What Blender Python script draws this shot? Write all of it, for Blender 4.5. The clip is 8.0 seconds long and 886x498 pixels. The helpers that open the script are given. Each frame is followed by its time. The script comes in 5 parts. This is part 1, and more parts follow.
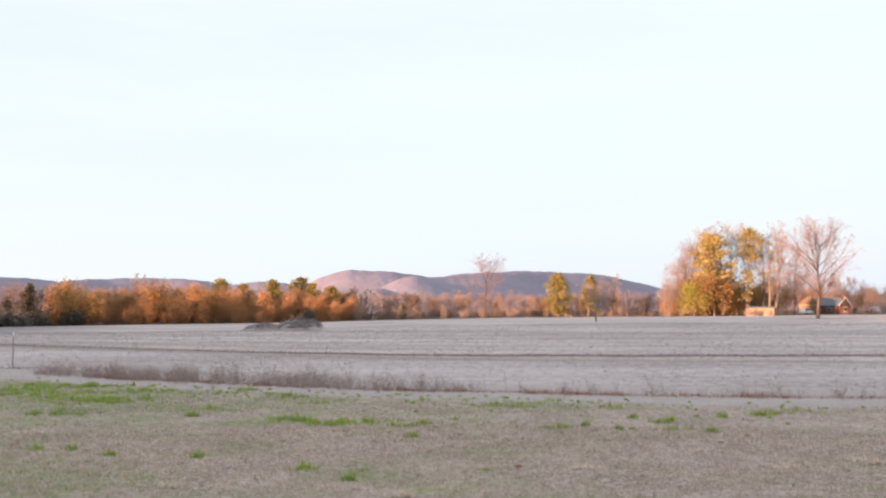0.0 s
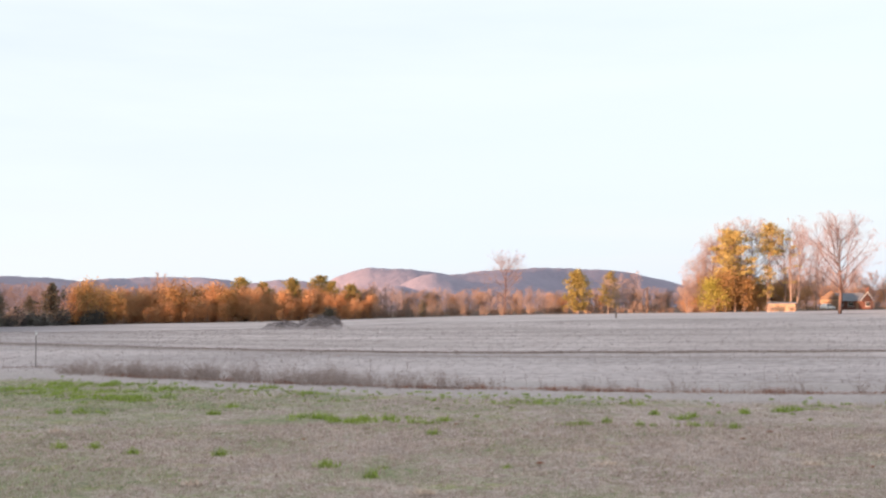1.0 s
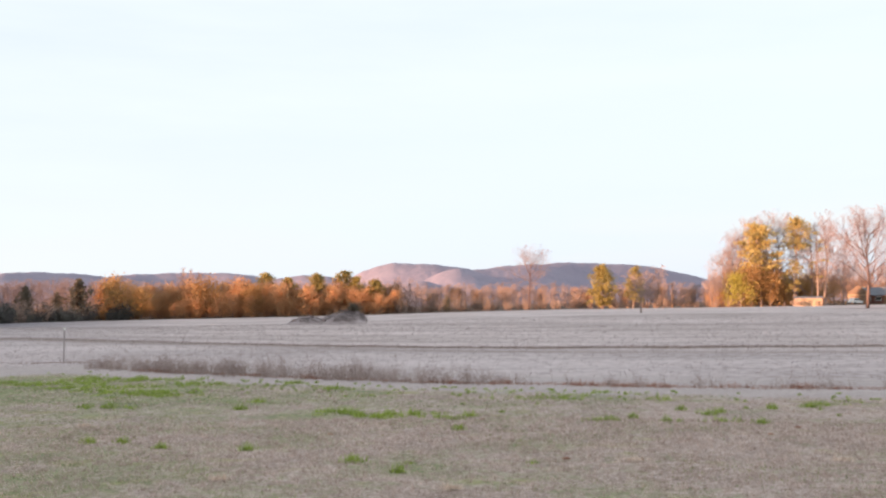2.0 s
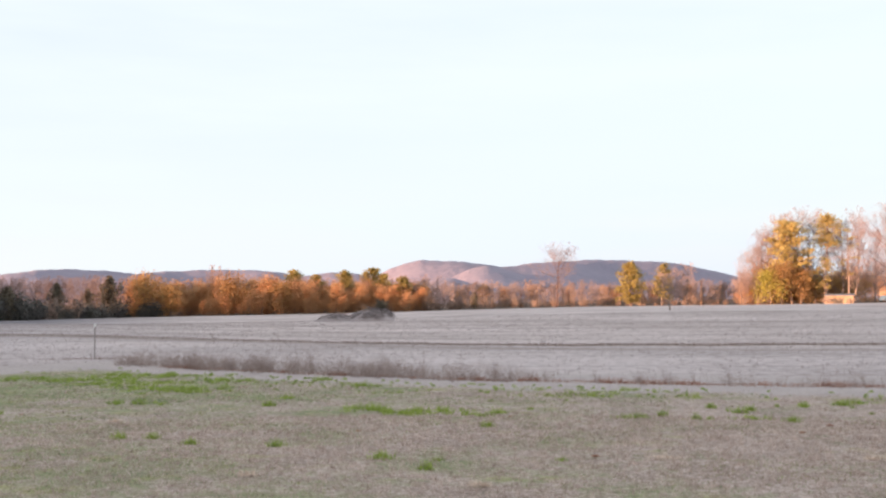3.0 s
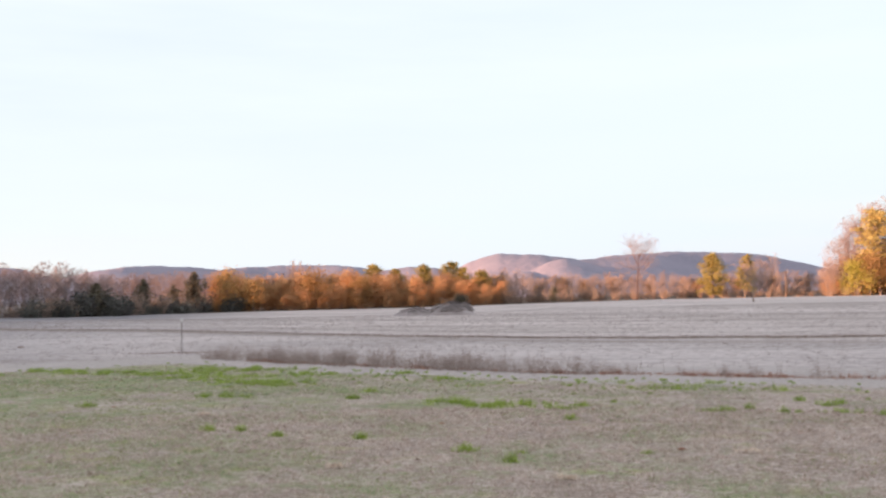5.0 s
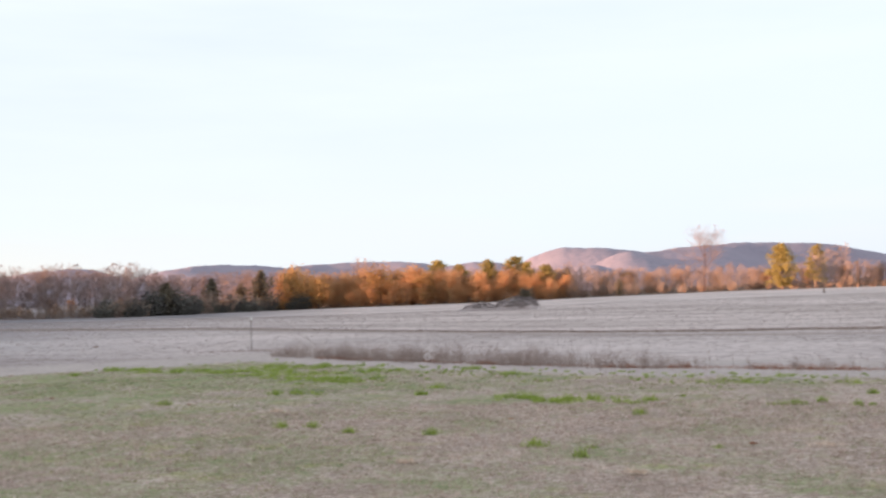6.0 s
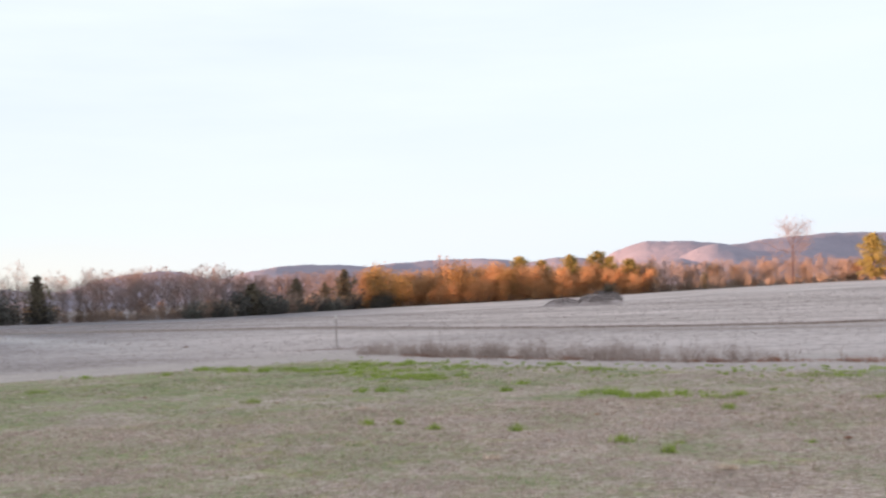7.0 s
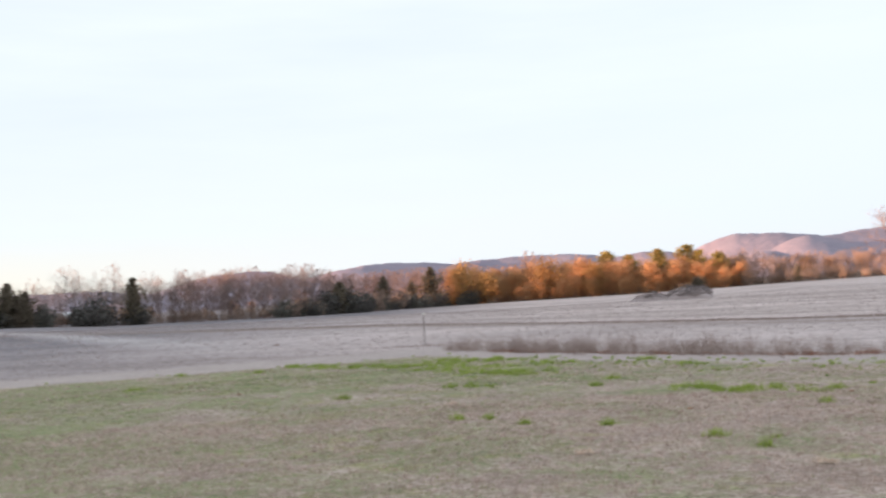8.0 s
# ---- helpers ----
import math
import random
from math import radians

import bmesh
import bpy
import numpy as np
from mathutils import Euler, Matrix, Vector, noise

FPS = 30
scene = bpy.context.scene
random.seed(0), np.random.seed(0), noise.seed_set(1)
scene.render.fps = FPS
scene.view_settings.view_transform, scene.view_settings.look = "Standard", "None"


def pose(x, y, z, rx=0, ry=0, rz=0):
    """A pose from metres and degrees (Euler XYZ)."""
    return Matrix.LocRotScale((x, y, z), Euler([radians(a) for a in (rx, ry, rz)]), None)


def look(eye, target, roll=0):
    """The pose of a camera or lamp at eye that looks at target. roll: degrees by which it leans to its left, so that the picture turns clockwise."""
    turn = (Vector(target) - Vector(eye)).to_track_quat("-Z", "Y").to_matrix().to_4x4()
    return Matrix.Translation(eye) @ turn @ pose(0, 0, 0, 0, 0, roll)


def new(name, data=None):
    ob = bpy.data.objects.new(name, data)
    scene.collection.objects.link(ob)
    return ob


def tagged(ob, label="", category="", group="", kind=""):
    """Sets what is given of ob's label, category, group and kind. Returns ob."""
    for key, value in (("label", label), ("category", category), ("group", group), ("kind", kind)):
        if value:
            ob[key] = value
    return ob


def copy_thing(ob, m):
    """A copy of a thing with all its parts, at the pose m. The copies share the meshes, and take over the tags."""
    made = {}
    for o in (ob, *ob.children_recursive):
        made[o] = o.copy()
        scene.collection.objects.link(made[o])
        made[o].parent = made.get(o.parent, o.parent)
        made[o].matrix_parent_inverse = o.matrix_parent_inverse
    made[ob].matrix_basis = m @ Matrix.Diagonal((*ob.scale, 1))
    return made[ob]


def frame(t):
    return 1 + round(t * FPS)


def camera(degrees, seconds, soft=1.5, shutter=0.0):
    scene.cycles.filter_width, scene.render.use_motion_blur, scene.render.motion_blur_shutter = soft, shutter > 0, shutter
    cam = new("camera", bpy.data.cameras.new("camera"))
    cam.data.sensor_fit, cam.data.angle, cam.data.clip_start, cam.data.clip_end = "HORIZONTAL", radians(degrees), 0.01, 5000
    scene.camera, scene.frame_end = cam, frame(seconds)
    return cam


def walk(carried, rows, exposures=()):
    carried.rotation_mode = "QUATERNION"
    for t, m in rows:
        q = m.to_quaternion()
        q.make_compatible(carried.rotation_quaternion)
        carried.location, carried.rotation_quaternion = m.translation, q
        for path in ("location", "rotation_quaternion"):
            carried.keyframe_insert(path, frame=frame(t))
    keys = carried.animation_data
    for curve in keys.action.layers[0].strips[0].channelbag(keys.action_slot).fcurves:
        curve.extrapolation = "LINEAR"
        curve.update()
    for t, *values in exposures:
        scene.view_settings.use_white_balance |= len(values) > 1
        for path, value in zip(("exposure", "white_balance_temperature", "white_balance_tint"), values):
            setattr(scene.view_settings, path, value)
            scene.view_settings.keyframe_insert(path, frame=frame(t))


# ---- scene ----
cam = camera(44.35, 8.0, soft=2.25, shutter=0.85)
# seconds, eye x y z in metres, then yaw, pitch, roll in degrees
ROWS = [
    (0.0, -0.000, 0.000, 1.700, -0.000, 3.154, 0.000),
    (0.5, -0.010, -0.010, 1.702, 0.448, 3.130, 0.149),
    (1.0, -0.010, 0.003, 1.700, 1.021, 3.016, 0.305),
    (1.5, -0.020, 0.010, 1.701, 1.633, 2.877, 0.391),
    (3.0, -0.036, 0.041, 1.696, 3.751, 2.626, 0.348),
    (3.5, -0.047, 0.061, 1.690, 4.535, 2.581, 0.365),
    (4.0, -0.058, 0.063, 1.685, 5.472, 2.526, 0.372),
    (4.5, -0.068, 0.056, 1.684, 6.572, 2.430, 0.492),
    (6.0, -0.097, -0.078, 1.707, 11.270, 2.147, 1.531),
    (6.5, -0.101, -0.099, 1.714, 13.356, 2.105, 1.984),
    (7.0, -0.108, -0.076, 1.702, 15.604, 2.127, 2.423),
    (7.5, -0.126, -0.060, 1.693, 17.874, 2.139, 2.784),
    (8.0, -0.132, -0.083, 1.681, 20.138, 2.178, 3.196),
]
walk(cam, [(t, pose(x, y, z, 90 + pitch, roll, yaw)) for t, x, y, z, yaw, pitch, roll in ROWS], [(0.0, 2.07, 6330, 13), (8.0, 2.07, 6330, 13)])

# ---- world and sun ----
SUN_AZ, SUN_EL = -128.0, 3.0
world = bpy.data.worlds.new("dusk_sky")
scene.world = world
world.use_nodes = True
wt = world.node_tree
wt.nodes.clear()


def wn(kind, **values):
    n = wt.nodes.new(kind)
    for key, value in values.items():
        n.inputs[key].default_value = value
    return n


sky = wt.nodes.new("ShaderNodeTexSky")
sky.sky_type = "NISHITA"
sky.sun_disc = False
sky.sun_elevation, sky.sun_rotation = radians(SUN_EL), radians(SUN_AZ)
sky.air_density, sky.dust_density = 1.0, 0.6
coord = wt.nodes.new("ShaderNodeTexCoord")
stretch = wn("ShaderNodeMapping")
stretch.inputs["Rotation"].default_value = (0.0, 0.12, 0.3)
stretch.inputs["Scale"].default_value = (1.2, 1.2, 9.0)
streaks = wn("ShaderNodeTexNoise", Scale=1.6, Detail=5.0, Roughness=0.55)
ramp = wt.nodes.new("ShaderNodeMapRange")
ramp.inputs["From Min"].default_value, ramp.inputs["From Max"].default_value = 0.3, 0.62
ramp.inputs["To Min"].default_value, ramp.inputs["To Max"].default_value = 0.78, 0.96
veil = wt.nodes.new("ShaderNodeMix")
veil.data_type = "RGBA"
back = wn("ShaderNodeBackground", Strength=0.1)
wout = wt.nodes.new("ShaderNodeOutputWorld")
wt.links.new(coord.outputs["Generated"], stretch.inputs["Vector"])
wt.links.new(stretch.outputs["Vector"], streaks.inputs["Vector"])
wt.links.new(streaks.outputs["Fac"], ramp.inputs["Value"])
up = wt.nodes.new("ShaderNodeSeparateXYZ")
wt.links.new(coord.outputs["Generated"], up.inputs[0])
low = wt.nodes.new("ShaderNodeMapRange")
low.inputs["From Min"].default_value, low.inputs["From Max"].default_value = 0.0, 0.22
low.inputs["To Min"].default_value, low.inputs["To Max"].default_value = 0.985, 0.6
wt.links.new(up.outputs["Z"], low.inputs["Value"])
thick = wt.nodes.new("ShaderNodeMath")
thick.operation = "MAXIMUM"
wt.links.new(ramp.outputs["Result"], thick.inputs[0])
wt.links.new(low.outputs["Result"], thick.inputs[1])
wt.links.new(thick.outputs[0], veil.inputs[0])
wt.links.new(sky.outputs["Color"], veil.inputs[6])
sun_side = wt.nodes.new("ShaderNodeVectorMath")
sun_side.operation = "DOT_PRODUCT"
sun_side.inputs[1].default_value = (math.sin(radians(SUN_AZ)), math.cos(radians(SUN_AZ)), 0.0)
wt.links.new(coord.outputs["Generated"], sun_side.inputs[0])
cloud = None
for near, far, top, tint in ((-0.3, 0.7, 0.065, (3.2, 2.5, 1.0, 1.0)), (-0.3, -0.95, 0.20, (1.93, 2.18, 2.47, 1.0))):
    fade = []
    for source, a, b in ((sun_side.outputs["Value"], near, far), (up.outputs["Z"], top, 0.0)):
        n = wt.nodes.new("ShaderNodeMapRange")
        n.inputs["From Min"].default_value, n.inputs["From Max"].default_value = a, b
        wt.links.new(source, n.inputs["Value"])
        fade.append(n.outputs["Result"])
    both = wt.nodes.new("ShaderNodeMath")
    both.operation = "MULTIPLY"
    wt.links.new(fade[0], both.inputs[0])
    wt.links.new(fade[1], both.inputs[1])
    tinted = wt.nodes.new("ShaderNodeMix")
    tinted.data_type = "RGBA"
    wt.links.new(both.outputs[0], tinted.inputs[0])
    tinted.inputs[6].default_value = (2.22, 2.42, 2.54, 1.0)
    if cloud:
        wt.links.new(cloud, tinted.inputs[6])
    tinted.inputs[7].default_value = tint
    cloud = tinted.outputs[2]
wt.links.new(cloud, veil.inputs[7])
wt.links.new(veil.outputs[2], back.inputs["Color"])
wt.links.new(back.outputs["Background"], wout.inputs["Surface"])

sun_way = Vector((math.sin(radians(SUN_AZ)) * math.cos(radians(SUN_EL)), math.cos(radians(SUN_AZ)) * math.cos(radians(SUN_EL)), math.sin(radians(SUN_EL))))
sun = new("sun", bpy.data.lights.new("sun", "SUN"))
sun.data.energy, sun.data.angle, sun.data.color = 3.8, radians(0.6), (1.0, 0.57, 0.34)
sun.matrix_world = look(sun_way * 300, (0, 0, 0))

# ---- materials ----


def material(name, colors, scales=(6.0, 0.7), rough=0.9, bump=0.0, bump_scale=30.0, bump_depth=0.03, translucent=0.0, metal=0.0, per_object=0.25, per_island=0.0, space="Object"):
    """A surface whose colour wanders between the given colours at two scales, and from thing to thing."""
    m = bpy.data.materials.new(name)
    m.use_nodes = True
    t = m.node_tree
    bsdf = t.nodes["Principled BSDF"]
    bsdf.inputs["Roughness"].default_value, bsdf.inputs["Metallic"].default_value = rough, metal
    bsdf.inputs["Specular IOR Level"].default_value = 0.25
    where = t.nodes.new("ShaderNodeTexCoord")
    def noise_at(scale, detail):
        n = t.nodes.new("ShaderNodeTexNoise")
        n.inputs["Scale"].default_value, n.inputs["Detail"].default_value = scale, detail
        t.links.new(where.outputs[space], n.inputs["Vector"])
        return n
    fine, broad = noise_at(scales[0], 5.0), noise_at(scales[1], 3.0)
    add = t.nodes.new("ShaderNodeMath")
    add.operation = "MULTIPLY_ADD"
    add.inputs[1].default_value = 0.55
    t.links.new(fine.outputs["Fac"], add.inputs[0])
    half = t.nodes.new("ShaderNodeMath")
    half.operation = "MULTIPLY"
    half.inputs[1].default_value = 0.45
    t.links.new(broad.outputs["Fac"], half.inputs[0])
    t.links.new(half.outputs[0], add.inputs[2])
    value = add
    for amount, node, socket in ((per_object, "ShaderNodeObjectInfo", "Random"), (per_island, "ShaderNodeNewGeometry", "Random Per Island")):
        if amount:
            info = t.nodes.new(node)
            shift = t.nodes.new("ShaderNodeMath")
            shift.operation = "MULTIPLY_ADD"
            shift.inputs[1].default_value = amount
            t.links.new(info.outputs[socket], shift.inputs[0])
            minus = t.nodes.new("ShaderNodeMath")
            minus.operation = "SUBTRACT"
            minus.inputs[1].default_value = amount / 2
            t.links.new(value.outputs[0], minus.inputs[0])
            t.links.new(minus.outputs[0], shift.inputs[2])
            value = shift
    band = t.nodes.new("ShaderNodeValToRGB")
    band.color_ramp.elements[0].position, band.color_ramp.elements[1].position = 0.3, 0.7
    band.color_ramp.elements[0].color = (*colors[0], 1)
    band.color_ramp.elements[1].color = (*colors[-1], 1)
    for i, c in enumerate(colors[1:-1]):
        band.color_ramp.elements.new(0.3 + 0.4 * (i + 1) / (len(colors) - 1)).color = (*c, 1)
    t.links.new(value.outputs[0], band.inputs["Fac"])
    t.links.new(band.outputs["Color"], bsdf.inputs["Base Color"])
    if bump:
        b = t.nodes.new("ShaderNodeBump")
        b.inputs["Strength"].default_value, b.inputs["Distance"].default_value = bump, bump_depth
        n = noise_at(bump_scale, 4.0)
        t.links.new(n.outputs["Fac"], b.inputs["Height"])
        t.links.new(b.outputs["Normal"], bsdf.inputs["Normal"])
    if translucent:
        glow = t.nodes.new("ShaderNodeBsdfTranslucent")
        t.links.new(band.outputs["Color"], glow.inputs["Color"])
        mix = t.nodes.new("ShaderNodeMixShader")
        mix.inputs[0].default_value = translucent
        t.links.new(bsdf.outputs[0], mix.inputs[1])
        t.links.new(glow.outputs[0], mix.inputs[2])
        t.links.new(mix.outputs[0], t.nodes["Material Output"].inputs["Surface"])
    return m


BARK = material("bark", [(0.16, 0.118, 0.10), (0.28, 0.215, 0.185)], (9, 1.5), bump=0.5)
DARK_BARK = material("dark_red_brown_bark", [(0.085, 0.052, 0.045), (0.16, 0.105, 0.09)], (9, 1.5), bump=0.5)
TWIG = material("bare_twigs", [(0.28, 0.20, 0.18), (0.43, 0.33, 0.30)], (4, 0.5), translucent=0.25, per_object=0.3)
MAUVE_TWIG = material("purplish_grey_twigs", [(0.23, 0.168, 0.162), (0.34, 0.258, 0.248)], (4, 0.5), translucent=0.2, per_object=0.2)
OAK_LEAF = material("withered_oak_leaves", [(0.47, 0.265, 0.138), (0.595, 0.355, 0.188)], (2.5, 0.35), translucent=0.5, per_object=0.1, per_island=0.15)
PINE_LEAF = material("pine_needles", [(0.33, 0.26, 0.10), (0.51, 0.40, 0.155)], (2.5, 0.35), translucent=0.5, per_object=0.35, per_island=0.15)
GOLD_LEAF = material("yellow_green_foliage", [(0.31, 0.275, 0.06), (0.48, 0.42, 0.10)], (2.5, 0.35), translucent=0.45, per_object=0.2, per_island=0.2)
DARK_PINE = material("olive_pine_needles", [(0.25, 0.205, 0.075), (0.42, 0.335, 0.115)], (2.5, 0.35), translucent=0.5, per_object=0.3, per_island=0.2)
AMBER_LEAF = material("amber_leaves", [(0.33, 0.192, 0.084), (0.45, 0.282, 0.12)], (2.5, 0.35), translucent=0.5, per_object=0.35, per_island=0.2)
CEDAR_LEAF = material("cedar_foliage", [(0.13, 0.108, 0.08), (0.215, 0.18, 0.128)], (2.5, 0.4), translucent=0.3, per_object=0.3, per_island=0.3)
EVERGREEN = material("dark_evergreen_leaves", [(0.108, 0.102, 0.094), (0.18, 0.172, 0.15)], (2.5, 0.4), translucent=0.3, per_object=0.4, per_island=0.3)
BRUSH = material("brush_stems", [(0.28, 0.20, 0.16), (0.43, 0.32, 0.26)], (3, 0.5), translucent=0.2, per_object=0.3, per_island=0.3)
# bare woods, paled and blued: the haze of distance is mixed into the colour
HAZED_FOREST = material("hazed_winter_forest", [(0.195, 0.172, 0.22), (0.255, 0.22, 0.27), (0.32, 0.268, 0.312)], (0.11, 0.006), per_object=0.0, bump=0.6, bump_scale=0.06, bump_depth=6.0)
STRAW = material("dead_grass", [(0.33, 0.245, 0.205), (0.54, 0.42, 0.358), (0.79, 0.64, 0.565)], (13.0, 4.0), translucent=0.3, per_object=0.0, per_island=0.25)
GREEN = material("green_grass", [(0.21, 0.29, 0.055), (0.42, 0.49, 0.125)], (1.5, 0.3), translucent=0.35, per_object=0.0, per_island=0.5)
DULL_GREEN = material("fading_grass", [(0.15, 0.225, 0.12), (0.27, 0.30, 0.14), (0.43, 0.40, 0.15)], (2.5, 0.8), translucent=0.3, per_object=0.0, per_island=0.15)
STUBBLE = material("field_stubble", [(0.27, 0.222, 0.21), (0.43, 0.36, 0.343), (0.66, 0.57, 0.545)], (6.0, 1.2), translucent=0.2, per_object=0.0, per_island=0.3)
WEED = material("dry_weeds", [(0.25, 0.185, 0.163), (0.49, 0.395, 0.355)], (2.0, 0.4), translucent=0.25, per_object=0.0, per_island=0.6)
FURROW = material("furrow_grass", [(0.19, 0.13, 0.105), (0.33, 0.24, 0.20)], (2.0, 0.4), translucent=0.15, per_object=0.0, per_island=0.5)
RUST = material("red_brown_weeds", [(0.24, 0.11, 0.08), (0.44, 0.24, 0.17)], (2.0, 0.4), translucent=0.25, per_object=0.0, per_island=0.6)
DEADWOOD = material("grey_deadwood", [(0.20, 0.165, 0.163), (0.39, 0.33, 0.32)], (5, 0.8), per_object=0.0, per_island=0.5, bump=0.5)
STEEL = material("weathered_steel", [(0.17, 0.15, 0.145), (0.30, 0.26, 0.25)], (30, 4), rough=0.6, metal=0.4)
WHITE = material("white_paint", [(0.68, 0.67, 0.64), (0.80, 0.79, 0.77)], (8, 1), rough=0.55, per_object=0.1)
TIMBER = material("creosote_timber", [(0.15, 0.095, 0.062), (0.26, 0.168, 0.115)], (12, 1.5), bump=0.4)
ROOF = material("grey_shingles", [(0.12, 0.125, 0.14), (0.20, 0.205, 0.225)], (5, 0.7), rough=0.85)
BRICK = material("red_brick", [(0.105, 0.05, 0.04), (0.185, 0.088, 0.067)], (8, 0.9), rough=0.9)
SIDING = material("tan_siding", [(0.29, 0.20, 0.13), (0.42, 0.30, 0.20)], (3, 0.5), rough=0.7)
GLASS = material("dark_glass", [(0.02, 0.022, 0.025), (0.04, 0.042, 0.045)], (3, 0.5), rough=0.08)
GUM = material("tyre_rubber", [(0.02, 0.02, 0.02), (0.04, 0.04, 0.04)], (9, 1), rough=0.8)
TIN = material("pale_metal_sheet", [(0.50, 0.51, 0.53), (0.64, 0.65, 0.66)], (4, 0.6), rough=0.45, metal=0.3)

# ---- the lie of the land ----


def smooth(u):
    u = np.clip(u, 0.0, 1.0)
    return u * u * (3 - 2 * u)


def field_fall(az):
    """How far the far side of the field lies under the lawn, by bearing in degrees."""
    return np.interp(az, [-60, -42, -37, -31, -25, -20, -14, -7, -2, 4, 12, 22, 60], [-0.3, -0.4, -1.1, -1.4, -1.55, -1.8, -1.5, -1.1, -0.6, -0.15, 0.05, 0.42, 0.6])


def height(x, y):
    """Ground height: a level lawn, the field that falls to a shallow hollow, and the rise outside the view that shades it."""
    x, y = np.asarray(x, float), np.asarray(y, float)
    r, az = np.hypot(x, y), np.degrees(np.arctan2(x, y))
    z = field_fall(az) * smooth((r - 55) / 130)
    z = z + 0.10 * smooth((r - 20) / 20) * np.sin(x * 0.055 + 1.0) * np.sin(y * 0.05)* smooth((190 - r) / 60)
    z = z + 0.012 * np.sin(x * 1.3 + 0.7 * np.sin(y)) * np.sin(y * 1.1 + 2)
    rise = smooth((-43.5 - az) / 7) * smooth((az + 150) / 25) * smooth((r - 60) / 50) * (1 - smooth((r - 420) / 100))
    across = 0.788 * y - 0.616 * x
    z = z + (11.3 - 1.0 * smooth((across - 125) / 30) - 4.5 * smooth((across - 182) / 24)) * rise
    return z - 3.0 * smooth((r - 330) / 500) * (1 - rise)


def grid_mesh(name, verts, nu, nv, wrap=False):
    """A sheet of nu by nv points."""
    i = np.arange(nu if wrap else nu - 1)[:, None] * nv + np.arange(nv - 1)[None]
    j = (np.arange(nu if wrap else nu - 1)[:, None] + 1) % nu * nv + np.arange(nv - 1)[None]
    faces = np.stack([i, j, j + 1, i + 1], -1).reshape(-1, 4)
    return mesh_np(name, verts, faces)


def mesh_np(name, verts, faces, flat=False):
    faces = np.asarray(faces, np.int32)
    n, k = faces.shape
    me = bpy.data.meshes.new(name)
    me.vertices.add(len(verts))
    me.vertices.foreach_set("co", np.asarray(verts, np.float32).ravel())
    me.loops.add(n * k)
    me.loops.foreach_set("vertex_index", faces.ravel())
    me.polygons.add(n)
    me.polygons.foreach_set("loop_start", np.arange(n, dtype=np.int32) * k)
    me.polygons.foreach_set("use_smooth", np.full(n, not flat))
    me.update(calc_edges=True)
    me.validate()
    return me


def part(name, me, mat, parent=None, label=""):
    """One mesh object (from a mesh or a bmesh), under a thing if one is given."""
    if isinstance(me, bmesh.types.BMesh):
        bm, me = me, bpy.data.meshes.new(name)
        bm.to_mesh(me)
        bm.free()
    if not me.materials:
        me.materials.append(mat)
    ob = new(name, me)
    ob.parent = parent
    return tagged(ob, label)


def thing(name, x, y, z, label, category, group="", turn=0.0):
    ob = new(name)
    ob.empty_display_size = 0.3
    ob.matrix_basis = pose(x, y, z, 0, 0, turn)
    return tagged(ob, label, category, group)


def box(bm, x0, y0, z0, x1, y1, z1, bevel=0.0):
    made = bmesh.ops.create_cube(bm, size=1.0, matrix=Matrix.Translation(((x0 + x1) / 2, (y0 + y1) / 2, (z0 + z1) / 2)) @ Matrix.Diagonal((x1 - x0, y1 - y0, z1 - z0, 1)))
    if bevel:
        edges = list({e for v in made["verts"] for e in v.link_edges})
        bmesh.ops.bevel(bm, geom=edges, offset=bevel, segments=1, affect="EDGES")
    return bm


# ground: one sheet to the horizon
az_g = np.radians(np.arange(0, 360, 1.0))
r_g = np.concatenate([np.linspace(0.005, 30, 60), np.geomspace(30.8, 4700, 110)])
AZ, RR = np.meshgrid(az_g, r_g, indexing="ij")
gx, gy = RR * np.sin(AZ) + 0.5, RR * np.cos(AZ) - 1.5
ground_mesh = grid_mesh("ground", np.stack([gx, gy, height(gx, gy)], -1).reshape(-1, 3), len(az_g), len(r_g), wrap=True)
ground_mesh.flip_normals()


